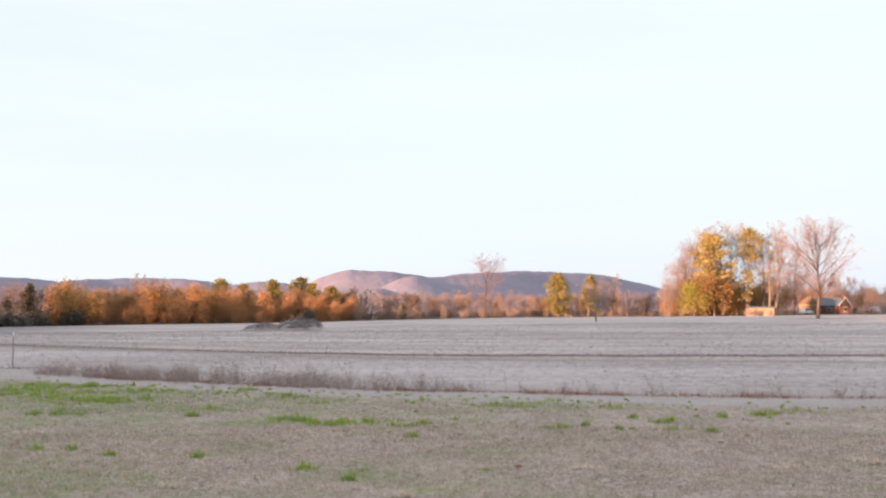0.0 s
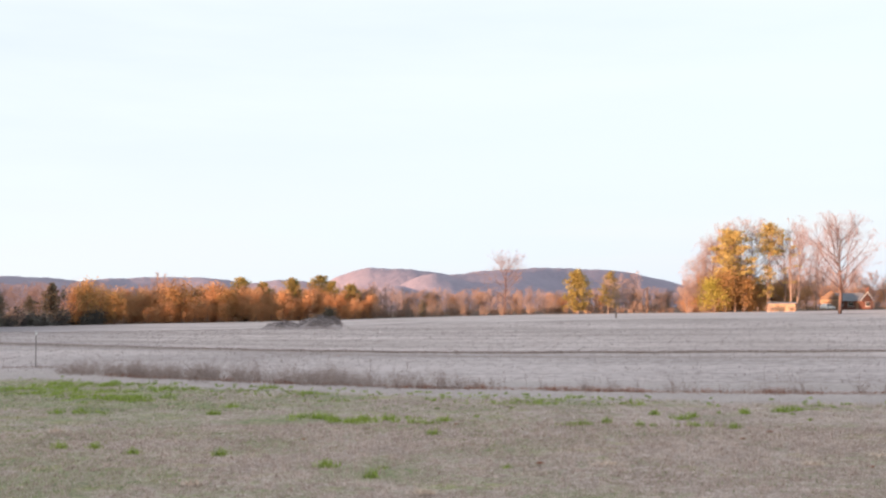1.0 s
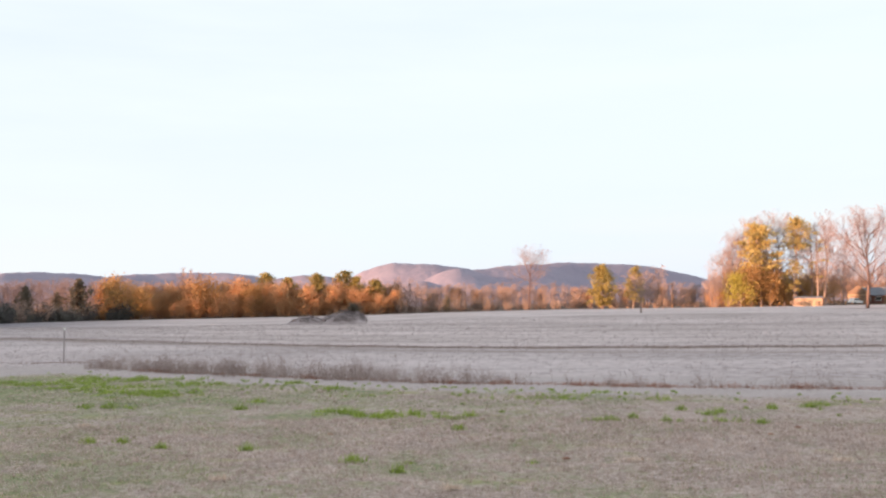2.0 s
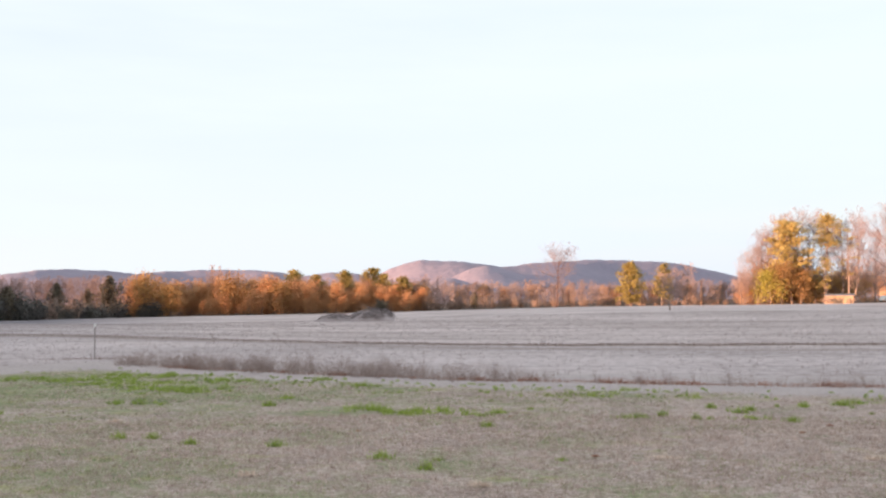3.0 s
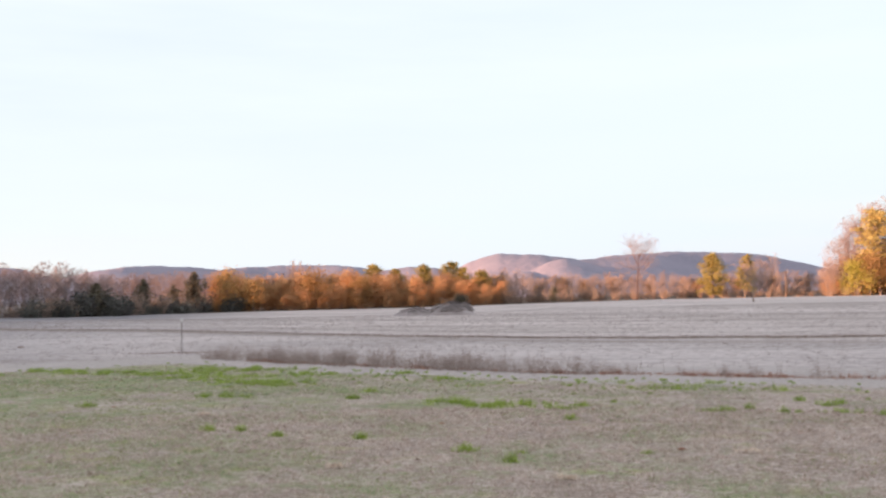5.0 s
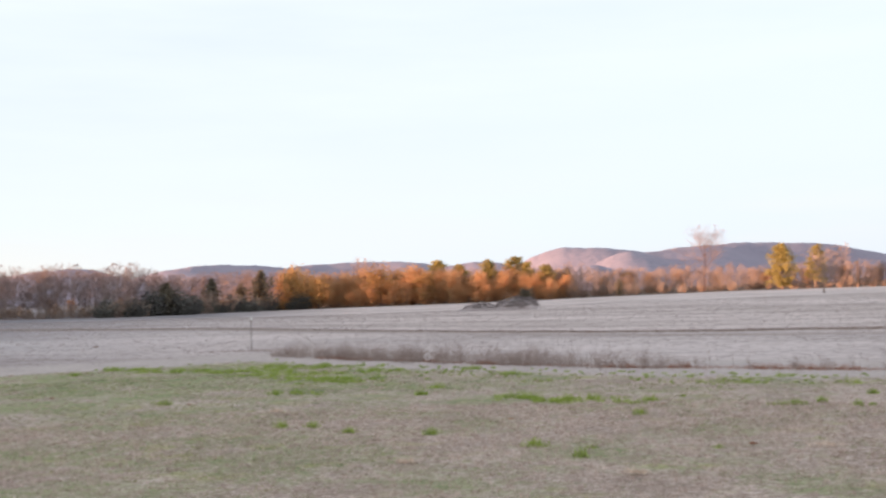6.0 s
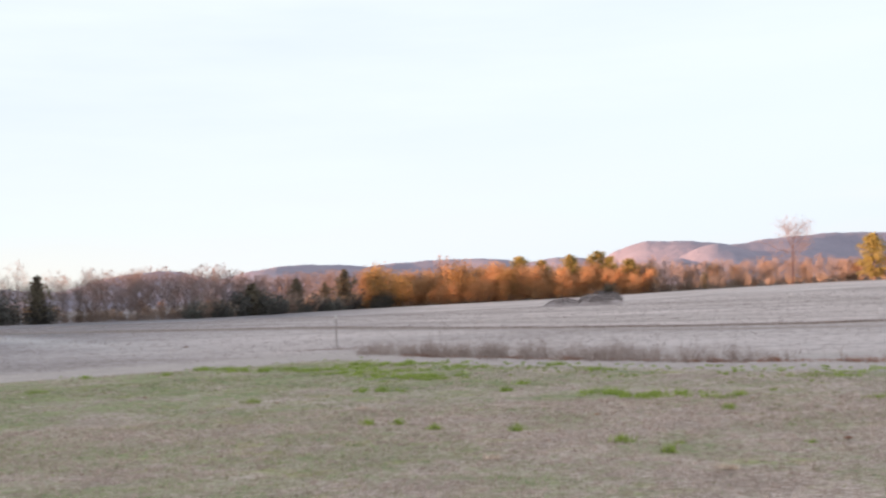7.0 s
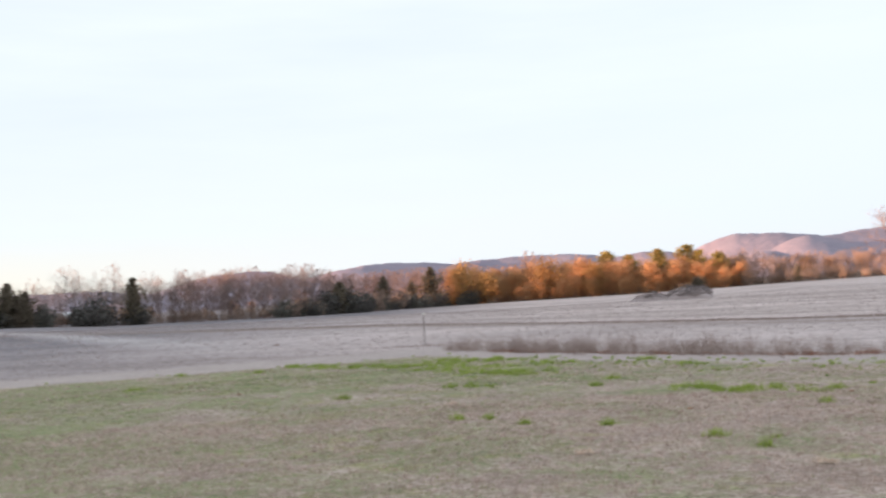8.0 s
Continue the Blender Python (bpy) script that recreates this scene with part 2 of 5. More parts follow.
def ground_material():
    m = bpy.data.materials.new("lawn_and_field")
    m.use_nodes = True
    t = m.node_tree
    bsdf = t.nodes["Principled BSDF"]
    bsdf.inputs["Roughness"].default_value = 0.95
    bsdf.inputs["Specular IOR Level"].default_value = 0.1
    geo = t.nodes.new("ShaderNodeNewGeometry")
    sep = t.nodes.new("ShaderNodeSeparateXYZ")
    t.links.new(geo.outputs["Position"], sep.inputs[0])

    def calc(op, a, b=None, c=None):
        n = t.nodes.new("ShaderNodeMath")
        n.operation = op
        for i, v in enumerate((a, b, c)):
            if v is None:
                continue
            if isinstance(v, (int, float)):
                n.inputs[i].default_value = v
            else:
                t.links.new(v, n.inputs[i])
        return n.outputs[0]

    def noise_at(scale, detail=4.0, stretch=None):
        n = t.nodes.new("ShaderNodeTexNoise")
        n.inputs["Scale"].default_value, n.inputs["Detail"].default_value = scale, detail
        if stretch:
            mp = t.nodes.new("ShaderNodeMapping")
            mp.inputs["Rotation"].default_value = (0, 0, radians(stretch[3]))
            mp.inputs["Scale"].default_value = stretch[:3]
            t.links.new(geo.outputs["Position"], mp.inputs["Vector"])
            t.links.new(mp.outputs[0], n.inputs["Vector"])
        else:
            t.links.new(geo.outputs["Position"], n.inputs["Vector"])
        return n.outputs["Fac"]

    def ramp_of(v, *stops):
        n = t.nodes.new("ShaderNodeValToRGB")
        els = n.color_ramp.elements
        els[0].position, els[0].color = stops[0][0], (*stops[0][1], 1)
        els[1].position, els[1].color = stops[-1][0], (*stops[-1][1], 1)
        for p, c in stops[1:-1]:
            els.new(p).color = (*c, 1)
        t.links.new(v, n.inputs[0])
        return n.outputs[0]

    def mixed(f, a, b):
        n = t.nodes.new("ShaderNodeMix")
        n.data_type = "RGBA"
        t.links.new(f, n.inputs[0])
        t.links.new(a, n.inputs[6])
        t.links.new(b, n.inputs[7])
        return n.outputs[2]

    x, y = sep.outputs["X"], sep.outputs["Y"]
    # lawn: straw with faded green
    grain = calc("ADD", calc("ADD", calc("MULTIPLY", noise_at(38.0, 5.0), 0.5), calc("MULTIPLY", noise_at(11.0, 4.0), 0.34)), calc("MULTIPLY", noise_at(0.9, 3.0), 0.16))
    straw = ramp_of(grain, (0.41, (0.205, 0.154, 0.125)), (0.5, (0.385, 0.298, 0.253)), (0.59, (0.595, 0.48, 0.42)))
    greenish = ramp_of(grain, (0.38, (0.145, 0.165, 0.08)), (0.62, (0.335, 0.345, 0.18)))
    patch = calc("ADD", calc("MULTIPLY", noise_at(0.6, 8.0), 0.62), calc("MULTIPLY", noise_at(4.5, 5.0), 0.38))
    nearer = calc("MULTIPLY_ADD", calc("ABSOLUTE", calc("SUBTRACT", y, 14.0)), 0.007, calc("MULTIPLY_ADD", x, -0.009, patch))
    soft_green = ramp_of(nearer, (0.49, (0, 0, 0)), (0.66, (0.9, 0.9, 0.9)))
    lawn = mixed(soft_green, straw, greenish)
    lime = ramp_of(grain, (0.38, (0.21, 0.20, 0.075)), (0.62, (0.42, 0.39, 0.155)))
    blotch = calc("ADD", calc("MULTIPLY", noise_at(1.5, 4.0), 0.7), calc("MULTIPLY", noise_at(0.23, 2.0), 0.3))
    lawn = mixed(ramp_of(blotch, (0.565, (0, 0, 0)), (0.66, (0.55, 0.55, 0.55))), lawn, lime)
    # field: stubble in long bands
    bands = noise_at(0.09, 3.0, (0.12, 2.2, 1.0, -5.0))
    rows = noise_at(1.2, 5.0, (0.25, 1.6, 1.0, -4.0))
    mottled = calc("ADD", calc("ADD", calc("MULTIPLY", bands, 0.28), calc("MULTIPLY", rows, 0.14)), calc("ADD", calc("MULTIPLY", noise_at(0.06, 4.0), 0.26), calc("MULTIPLY", noise_at(3.5, 5.0), 0.32)))
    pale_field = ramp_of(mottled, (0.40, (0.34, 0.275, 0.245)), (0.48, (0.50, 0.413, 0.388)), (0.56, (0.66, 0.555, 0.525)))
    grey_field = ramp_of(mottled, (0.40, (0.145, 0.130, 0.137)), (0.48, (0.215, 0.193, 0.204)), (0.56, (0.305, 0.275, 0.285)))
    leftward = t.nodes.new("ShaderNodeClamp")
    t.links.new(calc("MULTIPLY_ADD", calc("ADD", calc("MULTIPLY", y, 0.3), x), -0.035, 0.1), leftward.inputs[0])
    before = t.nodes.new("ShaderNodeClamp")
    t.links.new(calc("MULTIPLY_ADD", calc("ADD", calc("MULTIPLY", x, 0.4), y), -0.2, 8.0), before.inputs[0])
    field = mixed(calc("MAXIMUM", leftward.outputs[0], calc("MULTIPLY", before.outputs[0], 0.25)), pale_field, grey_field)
    # the bare margin between lawn and field
    dirt = ramp_of(grain, (0.36, (0.31, 0.255, 0.235)), (0.64, (0.56, 0.48, 0.452)))
    wander = calc("MULTIPLY_ADD", noise_at(0.8, 3.0), 1.6, -0.8)
    curve = calc("ADD", calc("MULTIPLY_ADD", calc("MULTIPLY", x, x), 0.017, 21.6), calc("MULTIPLY", x, -0.357))
    slant = calc("MULTIPLY_ADD", x, 0.75, 34.6)
    edge = calc("ADD", calc("MINIMUM", curve, slant), wander)
    past = calc("SUBTRACT", y, edge)
    into_dirt = calc("MULTIPLY_ADD", past, 0.9, 1.5)
    into_field = calc("MULTIPLY_ADD", past, 0.5, -1.1)
    ramps = []
    for v in (into_dirt, into_field):
        mr = t.nodes.new("ShaderNodeClamp")
        t.links.new(v, mr.inputs[0])
        ramps.append(mr.outputs[0])
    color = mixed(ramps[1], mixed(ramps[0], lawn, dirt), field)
    # terrace furrows across the field: a dark double one, then fainter ones farther off
    soil = ramp_of(grain, (0.3, (0.12, 0.085, 0.07)), (0.7, (0.24, 0.175, 0.145)))
    bank = ramp_of(grain, (0.3, (0.22, 0.172, 0.155)), (0.7, (0.37, 0.30, 0.275)))
    u = calc("ADD", x, 2.0)
    terrace = calc("MULTIPLY_ADD", calc("SUBTRACT", calc("SQRT", calc("MULTIPLY_ADD", u, u, 40.0)), u), 0.426, calc("MULTIPLY_ADD", x, 0.043, 36.15))
    terrace = calc("MULTIPLY_ADD", calc("MAXIMUM", calc("SUBTRACT", -22.0, x), 0.0), -0.364, terrace)
    leftness = t.nodes.new("ShaderNodeClamp")
    t.links.new(calc("MULTIPLY_ADD", x, -0.06, 0.0), leftness.inputs[0])
    for offset, spread, wide, widen, depth, tone in (
        (0.0, 0.0, 0.95, 1.5, 1.0, soil), (-2.6, -0.10, 1.1, 2.2, 0.8, bank), (5.2, -0.05, 1.2, 1.6, 0.5, bank), (11.5, -0.1, 1.4, 1.6, 0.35, bank),
        (24.0, -0.2, 2.6, 2.0, 0.45, bank), (48.0, -0.4, 4.5, 2.0, 0.35, bank), (90.0, -0.5, 8.0, 3.0, 0.35, bank),
    ):
        line = calc("ADD", calc("MULTIPLY_ADD", x, spread, offset), terrace)
        gap = calc("ABSOLUTE", calc("SUBTRACT", calc("SUBTRACT", y, line), calc("MULTIPLY", wander, 0.35)))
        near_line = t.nodes.new("ShaderNodeClamp")
        t.links.new(calc("SUBTRACT", 1.0, calc("DIVIDE", gap, calc("MULTIPLY_ADD", leftness.outputs[0], widen, wide))), near_line.inputs[0])
        broken = calc("MULTIPLY_ADD", noise_at(0.11, 3.0), 0.9, calc("MULTIPLY_ADD", leftness.outputs[0], -0.12, 0.5))
        color = mixed(calc("MULTIPLY", calc("MULTIPLY", near_line.outputs[0], broken), depth), color, tone)
    # leaf litter under the woods
    litter_brown = ramp_of(grain, (0.3, (0.075, 0.05, 0.038)), (0.7, (0.17, 0.115, 0.085)))
    in_woods = t.nodes.new("ShaderNodeClamp")
    t.links.new(calc("MULTIPLY", calc("SUBTRACT", y, calc("MULTIPLY_ADD", x, 0.13, 231.0)), 0.3), in_woods.inputs[0])
    inside = t.nodes.new("ShaderNodeClamp")
    t.links.new(calc("MULTIPLY_ADD", x, 0.1, 10.0), inside.inputs[0])
    color = mixed(calc("MULTIPLY", in_woods.outputs[0], inside.outputs[0]), color, litter_brown)
    # dark ring under the large tree: its shadow band painted in, with leaf litter
    dx, dy = calc("SUBTRACT", x, 55.7), calc("SUBTRACT", y, 160.0)
    off = calc("SQRT", calc("MULTIPLY_ADD", dx, dx, calc("MULTIPLY", dy, dy)))
    tree_shadow_ring = t.nodes.new("ShaderNodeClamp")
    t.links.new(calc("SUBTRACT", 1.3, calc("DIVIDE", off, 7.0)), tree_shadow_ring.inputs[0])
    color = mixed(calc("MULTIPLY", tree_shadow_ring.outputs[0], 0.55), color, litter_brown)
    # a pale washed streak slanting over the stubble
    aside = calc("ABSOLUTE", calc("ADD", calc("SUBTRACT", calc("MULTIPLY_ADD", x, 0.9, y), 15.9), calc("MULTIPLY", wander, 1.5)))
    washed = t.nodes.new("ShaderNodeClamp")
    t.links.new(calc("SUBTRACT", 1.0, calc("DIVIDE", aside, 3.6)), washed.inputs[0])
    reach = t.nodes.new("ShaderNodeClamp")
    t.links.new(calc("MULTIPLY_ADD", x, -0.05, -0.9), reach.inputs[0])
    chaff = ramp_of(grain, (0.36, (0.50, 0.455, 0.455)), (0.64, (0.70, 0.65, 0.645)))
    color = mixed(calc("MULTIPLY", calc("MULTIPLY", washed.outputs[0], reach.outputs[0]), 0.7), color, chaff)
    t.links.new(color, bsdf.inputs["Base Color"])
    b = t.nodes.new("ShaderNodeBump")
    b.inputs["Strength"].default_value, b.inputs["Distance"].default_value = 0.7, 0.04
    t.links.new(noise_at(14.0, 6.0), b.inputs["Height"])
    t.links.new(b.outputs["Normal"], bsdf.inputs["Normal"])
    return m


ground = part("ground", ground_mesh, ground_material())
tagged(ground, "dry winter lawn running into a pale stubble field", "ground", kind="structure")

# ---- distant hills ----


def hill(az0, r, el, left, right, power, depth, swing, seed, label):
    """A wooded hill with its crest at distance r; el: the crest's height in degrees over the eye; left, right: its half widths in degrees; swing: metres by which the crest draws away for each degree to the right."""
    n_az, n_r = 220, 52
    a = np.linspace(-2.0 * left, 2.0 * right, n_az)[:, None]
    s = np.linspace(-1.0, 1.0, n_r)[None, :]
    top = math.tan(radians(el)) * r + 15
    top0 = top
    along = np.exp(-np.abs(a / np.where(a < 0, left, right)) ** power * 0.69)
    az = np.radians(az0 + a) + 0 * s
    rr = r + depth * s + swing * a
    top = top * (1 + swing * a / r)
    x, y = rr * np.sin(az), rr * np.cos(az)
    g = np.random.RandomState(seed)
    # spurs and draws run down from the crest and wander on the way
    u, v = np.radians(a) * r, depth * s
    fall = smooth(np.clip(1 - np.abs(s), 0, 1) * 1.02)
    spur = 0
    for wave, amp in ((700, 13), (430, 8), (260, 2.0), (150, 0.5)):
        ph = g.uniform(0, 6.28, 3)
        bent = u + 0.22 * wave * np.sin(v / wave * 2.6 + ph[0]) + g.uniform(-0.5, 0.5) * v
        spur = spur + amp * np.sin(6.283 * bent / wave + ph[1] + 0.8 * np.sin(u / wave * 1.7 + ph[2])) * top0 / 105
    flank = 4 * fall * (1 - fall)
    z = top * along * fall + spur * flank * np.clip(along * 1.3, 0, 1)
    crest = sum(np.sin(6.283 * u / w + g.uniform(0, 6.28)) * m for w, m in ((420, 1.6), (190, 1.0), (90, 0.7), (37, 0.4)))
    z = z + (crest * fall ** 3 + g.normal(0, 1, z.shape) * 0.012 * (np.radians(a[1] - a[0]) * r) ** 1.5 * fall ** 2) * np.clip(z / 12, 0, 1)
    verts = np.stack([x, y, z - 14], -1).reshape(-1, 3)
    me = grid_mesh("hill", verts, n_az, n_r)
    me.flip_normals()
    return tagged(part("hill", me, HAZED_FOREST), label, "hill", kind="structure")


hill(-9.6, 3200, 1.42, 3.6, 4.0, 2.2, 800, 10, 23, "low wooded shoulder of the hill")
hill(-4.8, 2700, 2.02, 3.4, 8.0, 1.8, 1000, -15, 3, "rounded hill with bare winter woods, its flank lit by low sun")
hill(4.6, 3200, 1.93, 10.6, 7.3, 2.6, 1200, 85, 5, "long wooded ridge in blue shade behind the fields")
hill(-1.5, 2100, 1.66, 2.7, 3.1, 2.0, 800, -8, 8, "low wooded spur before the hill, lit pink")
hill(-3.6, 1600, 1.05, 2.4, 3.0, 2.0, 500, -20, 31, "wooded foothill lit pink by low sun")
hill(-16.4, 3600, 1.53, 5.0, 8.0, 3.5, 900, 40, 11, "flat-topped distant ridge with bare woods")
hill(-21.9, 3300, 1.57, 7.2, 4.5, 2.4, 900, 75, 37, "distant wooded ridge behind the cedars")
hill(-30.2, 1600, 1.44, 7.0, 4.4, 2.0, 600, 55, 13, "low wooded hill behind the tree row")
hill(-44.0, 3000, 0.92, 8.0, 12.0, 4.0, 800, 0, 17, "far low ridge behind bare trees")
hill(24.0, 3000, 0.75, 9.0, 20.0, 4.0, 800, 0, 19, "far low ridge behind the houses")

# ---- trees ----


def tubes(segs, sides=3):
    """Tapered prisms for rows of start, end, two radii."""
    p0, p1 = np.array([s[0] for s in segs]), np.array([s[1] for s in segs])
    r0, r1 = np.array([s[2] for s in segs]), np.array([s[3] for s in segs])
    d = p1 - p0
    d /= np.linalg.norm(d, axis=1, keepdims=True) + 1e-9
    ref = np.where(np.abs(d[:, 2:3]) > 0.9, [[1.0, 0, 0]], [[0, 0, 1.0]])
    u = np.cross(d, ref)
    u /= np.linalg.norm(u, axis=1, keepdims=True) + 1e-9
    w = np.cross(d, u)
    ang = np.arange(sides) * 2 * np.pi / sides
    ring = u[:, None] * np.cos(ang)[None, :, None] + w[:, None] * np.sin(ang)[None, :, None]
    v = np.concatenate([p0[:, None] + ring * r0[:, None, None], p1[:, None] + ring * r1[:, None, None]], 1).reshape(-1, 3)
    base = np.arange(len(segs))[:, None] * 2 * sides
    k = np.arange(sides)
    f = np.stack([base + k, base + (k + 1) % sides, base + sides + (k + 1) % sides, base + sides + k], -1).reshape(-1, 4)
    return v, f


def cards(points, size, g, flat=0.0):
    """Small pointed leaves with every turn, at the points."""
    n = len(points)
    a = g.normal(size=(n, 3))
    a[:, 2] *= 1 - flat
    a /= np.linalg.norm(a, axis=1, keepdims=True)
    b = np.cross(a, g.normal(size=(n, 3)))
    b /= np.linalg.norm(b, axis=1, keepdims=True)
    s = (size * g.uniform(0.6, 1.4, n))[:, None]
    points = np.asarray(points)
    v = np.stack([points - a * s - b * s * 0.55, points - a * s + b * s * 0.55, points + a * s], 1).reshape(-1, 3)
    return v, np.arange(n * 3).reshape(-1, 3)


def ribbons(segs):
    """Slim twigs, each a single thin face that tapers to a point."""
    p0, p1 = np.array([q[0] for q in segs]), np.array([q[1] for q in segs])
    w = np.array([q[2] for q in segs])[:, None]
    d = p1 - p0
    side = np.cross(d, np.random.RandomState(len(segs)).normal(size=d.shape))
    side /= np.linalg.norm(side, axis=1, keepdims=True) + 1e-9
    v = np.stack([p0 - side * w, p0 + side * w, p1], 1).reshape(-1, 3)
    return v, np.arange(len(segs) * 3).reshape(-1, 3)


def joined(*pieces):
    """Several vertex and face arrays as one, all in triangles."""
    verts, faces, n = [], [], 0
    for v, f in pieces:
        if f.shape[1] == 4:
            f = np.concatenate([f[:, [0, 1, 2]], f[:, [0, 2, 3]]])
        verts.append(v)
        faces.append(f + n)
        n += len(v)
    return np.concatenate(verts), np.concatenate(faces)


def branch(segs, g, p, d, length, r, steps, lift=0.12, wobble=0.16):
    """Adds a wandering limb; returns its points and directions."""
    out = []
    for k in range(steps):
        d = d + g.normal(size=3) * wobble + np.array([0, 0, lift])
        d = d / np.linalg.norm(d)
        q = p + d * length / steps
        segs.append((p, q, r * (1 - 0.75 * k / steps), r * (1 - 0.75 * (k + 1) / steps)))
        p = q
        out.append((p, d, r * (1 - 0.75 * (k + 1) / steps)))
    return out


def skeleton_of(g, h, spread, first, limbs, kids, twigs, thick=0.018, rise=0.55, twig=0.02, reach=0.36, limb_share=0.42):
    """Wood and twigs of a broadleaf tree, its crown rounded off to a dome."""
    wood, fine, sprays = [], [], []
    trunk = branch(wood, g, np.zeros(3), np.array([0, 0, 1.0]), h * 0.82, h * thick, 8, 0.15, 0.06)
    for i in range(limbs):
        u = first + (1 - first) * (i + g.uniform(0, 0.9)) / limbs
        k = min(int(u * 8), 7)
        p = trunk[k][0] - (trunk[k][0] - (trunk[k - 1][0] if k else np.zeros(3))) * g.uniform(0, 0.9)
        ang = i * 2.4 + g.uniform(-0.5, 0.5)
        out = math.sin(math.pi * min(1, (u - first) / (1 - first) * 0.75 + 0.22))
        length = spread * (0.45 + 0.65 * out) * g.uniform(0.8, 1.15)
        d = np.array([math.cos(ang), math.sin(ang), rise + 0.9 * u])
        limb = branch(wood, g, p, d / np.linalg.norm(d), length, h * thick * limb_share * (1.15 - 0.6 * u), 4, 0.10, 0.16)
        nodes = [p] + [q for q, _, _ in limb]
        for j in range(kids):
            w = 4 * (0.22 + 0.78 * (j + g.uniform(0, 1)) / kids) * 0.999
            n = int(w)
            q = nodes[n] + (nodes[n + 1] - nodes[n]) * (w - n)
            d2 = limb[n][1] + g.normal(size=3) * 0.55
            d2 /= np.linalg.norm(d2)
            kid = branch(fine, g, q, d2, length * g.uniform(0.3, 0.6), max(limb[n][2] * 0.5, twig * 0.9), 3, 0.08, 0.2)
            knots = [q] + [c for c, _, _ in kid]
            for m in range(twigs):
                w2 = 3 * g.uniform(0.1, 0.999)
                n2 = int(w2)
                q2 = knots[n2] + (knots[n2 + 1] - knots[n2]) * (w2 - n2)
                d4 = kid[n2][1] * 0.9 + g.normal(size=3) * 0.5
                d4 /= np.linalg.norm(d4)
                sprays.append((q2, q2 + d4 * length * g.uniform(0.35, 1.0) * reach, twig))
    # bring the crown's top to the height asked for
    fit = np.array([1.0, 1.0, h / np.percentile([q[1][2] for q in sprays], 99.3)])
    mid = h * (0.35 + 0.3 * first)

    def rounded(q):
        q = q * fit
        rho = math.sqrt((q[0] ** 2 + q[1] ** 2) / (1.2 * spread) ** 2 + (max(q[2] - mid, 0) / (h - mid)) ** 2)
        return q * ((1 + 0.3 * (rho - 1)) / rho if rho > 1 and q[2] > 0.3 * mid else 1.0)

    wood, fine, sprays = ([(rounded(q[0]), rounded(q[1]), *q[2:]) for q in group] for group in (wood, fine, sprays))
    tips = [a + (b - a) * g.uniform(0.4, 1.0) for a, b, _ in sprays]
    return wood, fine, sprays, tips


def bare_tree(seed, h, spread, first=0.22, limbs=17, kids=7, twigs=17, label="leafless tree with a fine twiggy crown", thick=0.0145, rise=0.6, twig=0.0165, reach=0.36, limb_share=0.42, bark=None, twig_mat=None):
    g = np.random.RandomState(seed)
    ob = thing("bare_tree", 0, 0, 0, label, "tree")
    wood, fine, sprays, _ = skeleton_of(g, h, spread, first, limbs, kids, twigs, thick, rise, twig, reach, limb_share)
    part("trunk", mesh_np("trunk", *tubes(wood, 4)), bark or BARK, ob)
    part("crown", mesh_np("crown", *ribbons(fine + sprays), flat=True), twig_mat or TWIG, ob)
    return ob


def oak_tree(seed, h, spread, leaves=2600, low=0.04, label="oak that keeps its withered orange-brown leaves", mat=None, name="oak_tree"):
    g = np.random.RandomState(seed)
    ob = thing(name, 0, 0, 0, label, "tree")
    wood, fine, sprays, tips = skeleton_of(g, h, spread, low, 16, 5, 6, twig=0.012)
    part("trunk", mesh_np("trunk", *tubes(wood, 4)), BARK, ob)
    tips = np.array(tips)
    pts = tips[g.randint(0, len(tips), leaves)] + g.normal(size=(leaves, 3)) * (0.05 if low > 0.2 else 0.095) * h
    pts[:, 2] = np.abs(pts[:, 2])
    part("crown", mesh_np("crown", *cards(pts, 0.024 * h * (2600 / leaves) ** 0.5 * (0.8 if low > 0.2 else 1.0), g), flat=True), mat or OAK_LEAF, ob)
    if low > 0.2:
        part("twigs", mesh_np("twigs", *ribbons(fine + sprays), flat=True), TWIG, ob, "fine bare twigs through the thin leaves")
    return ob


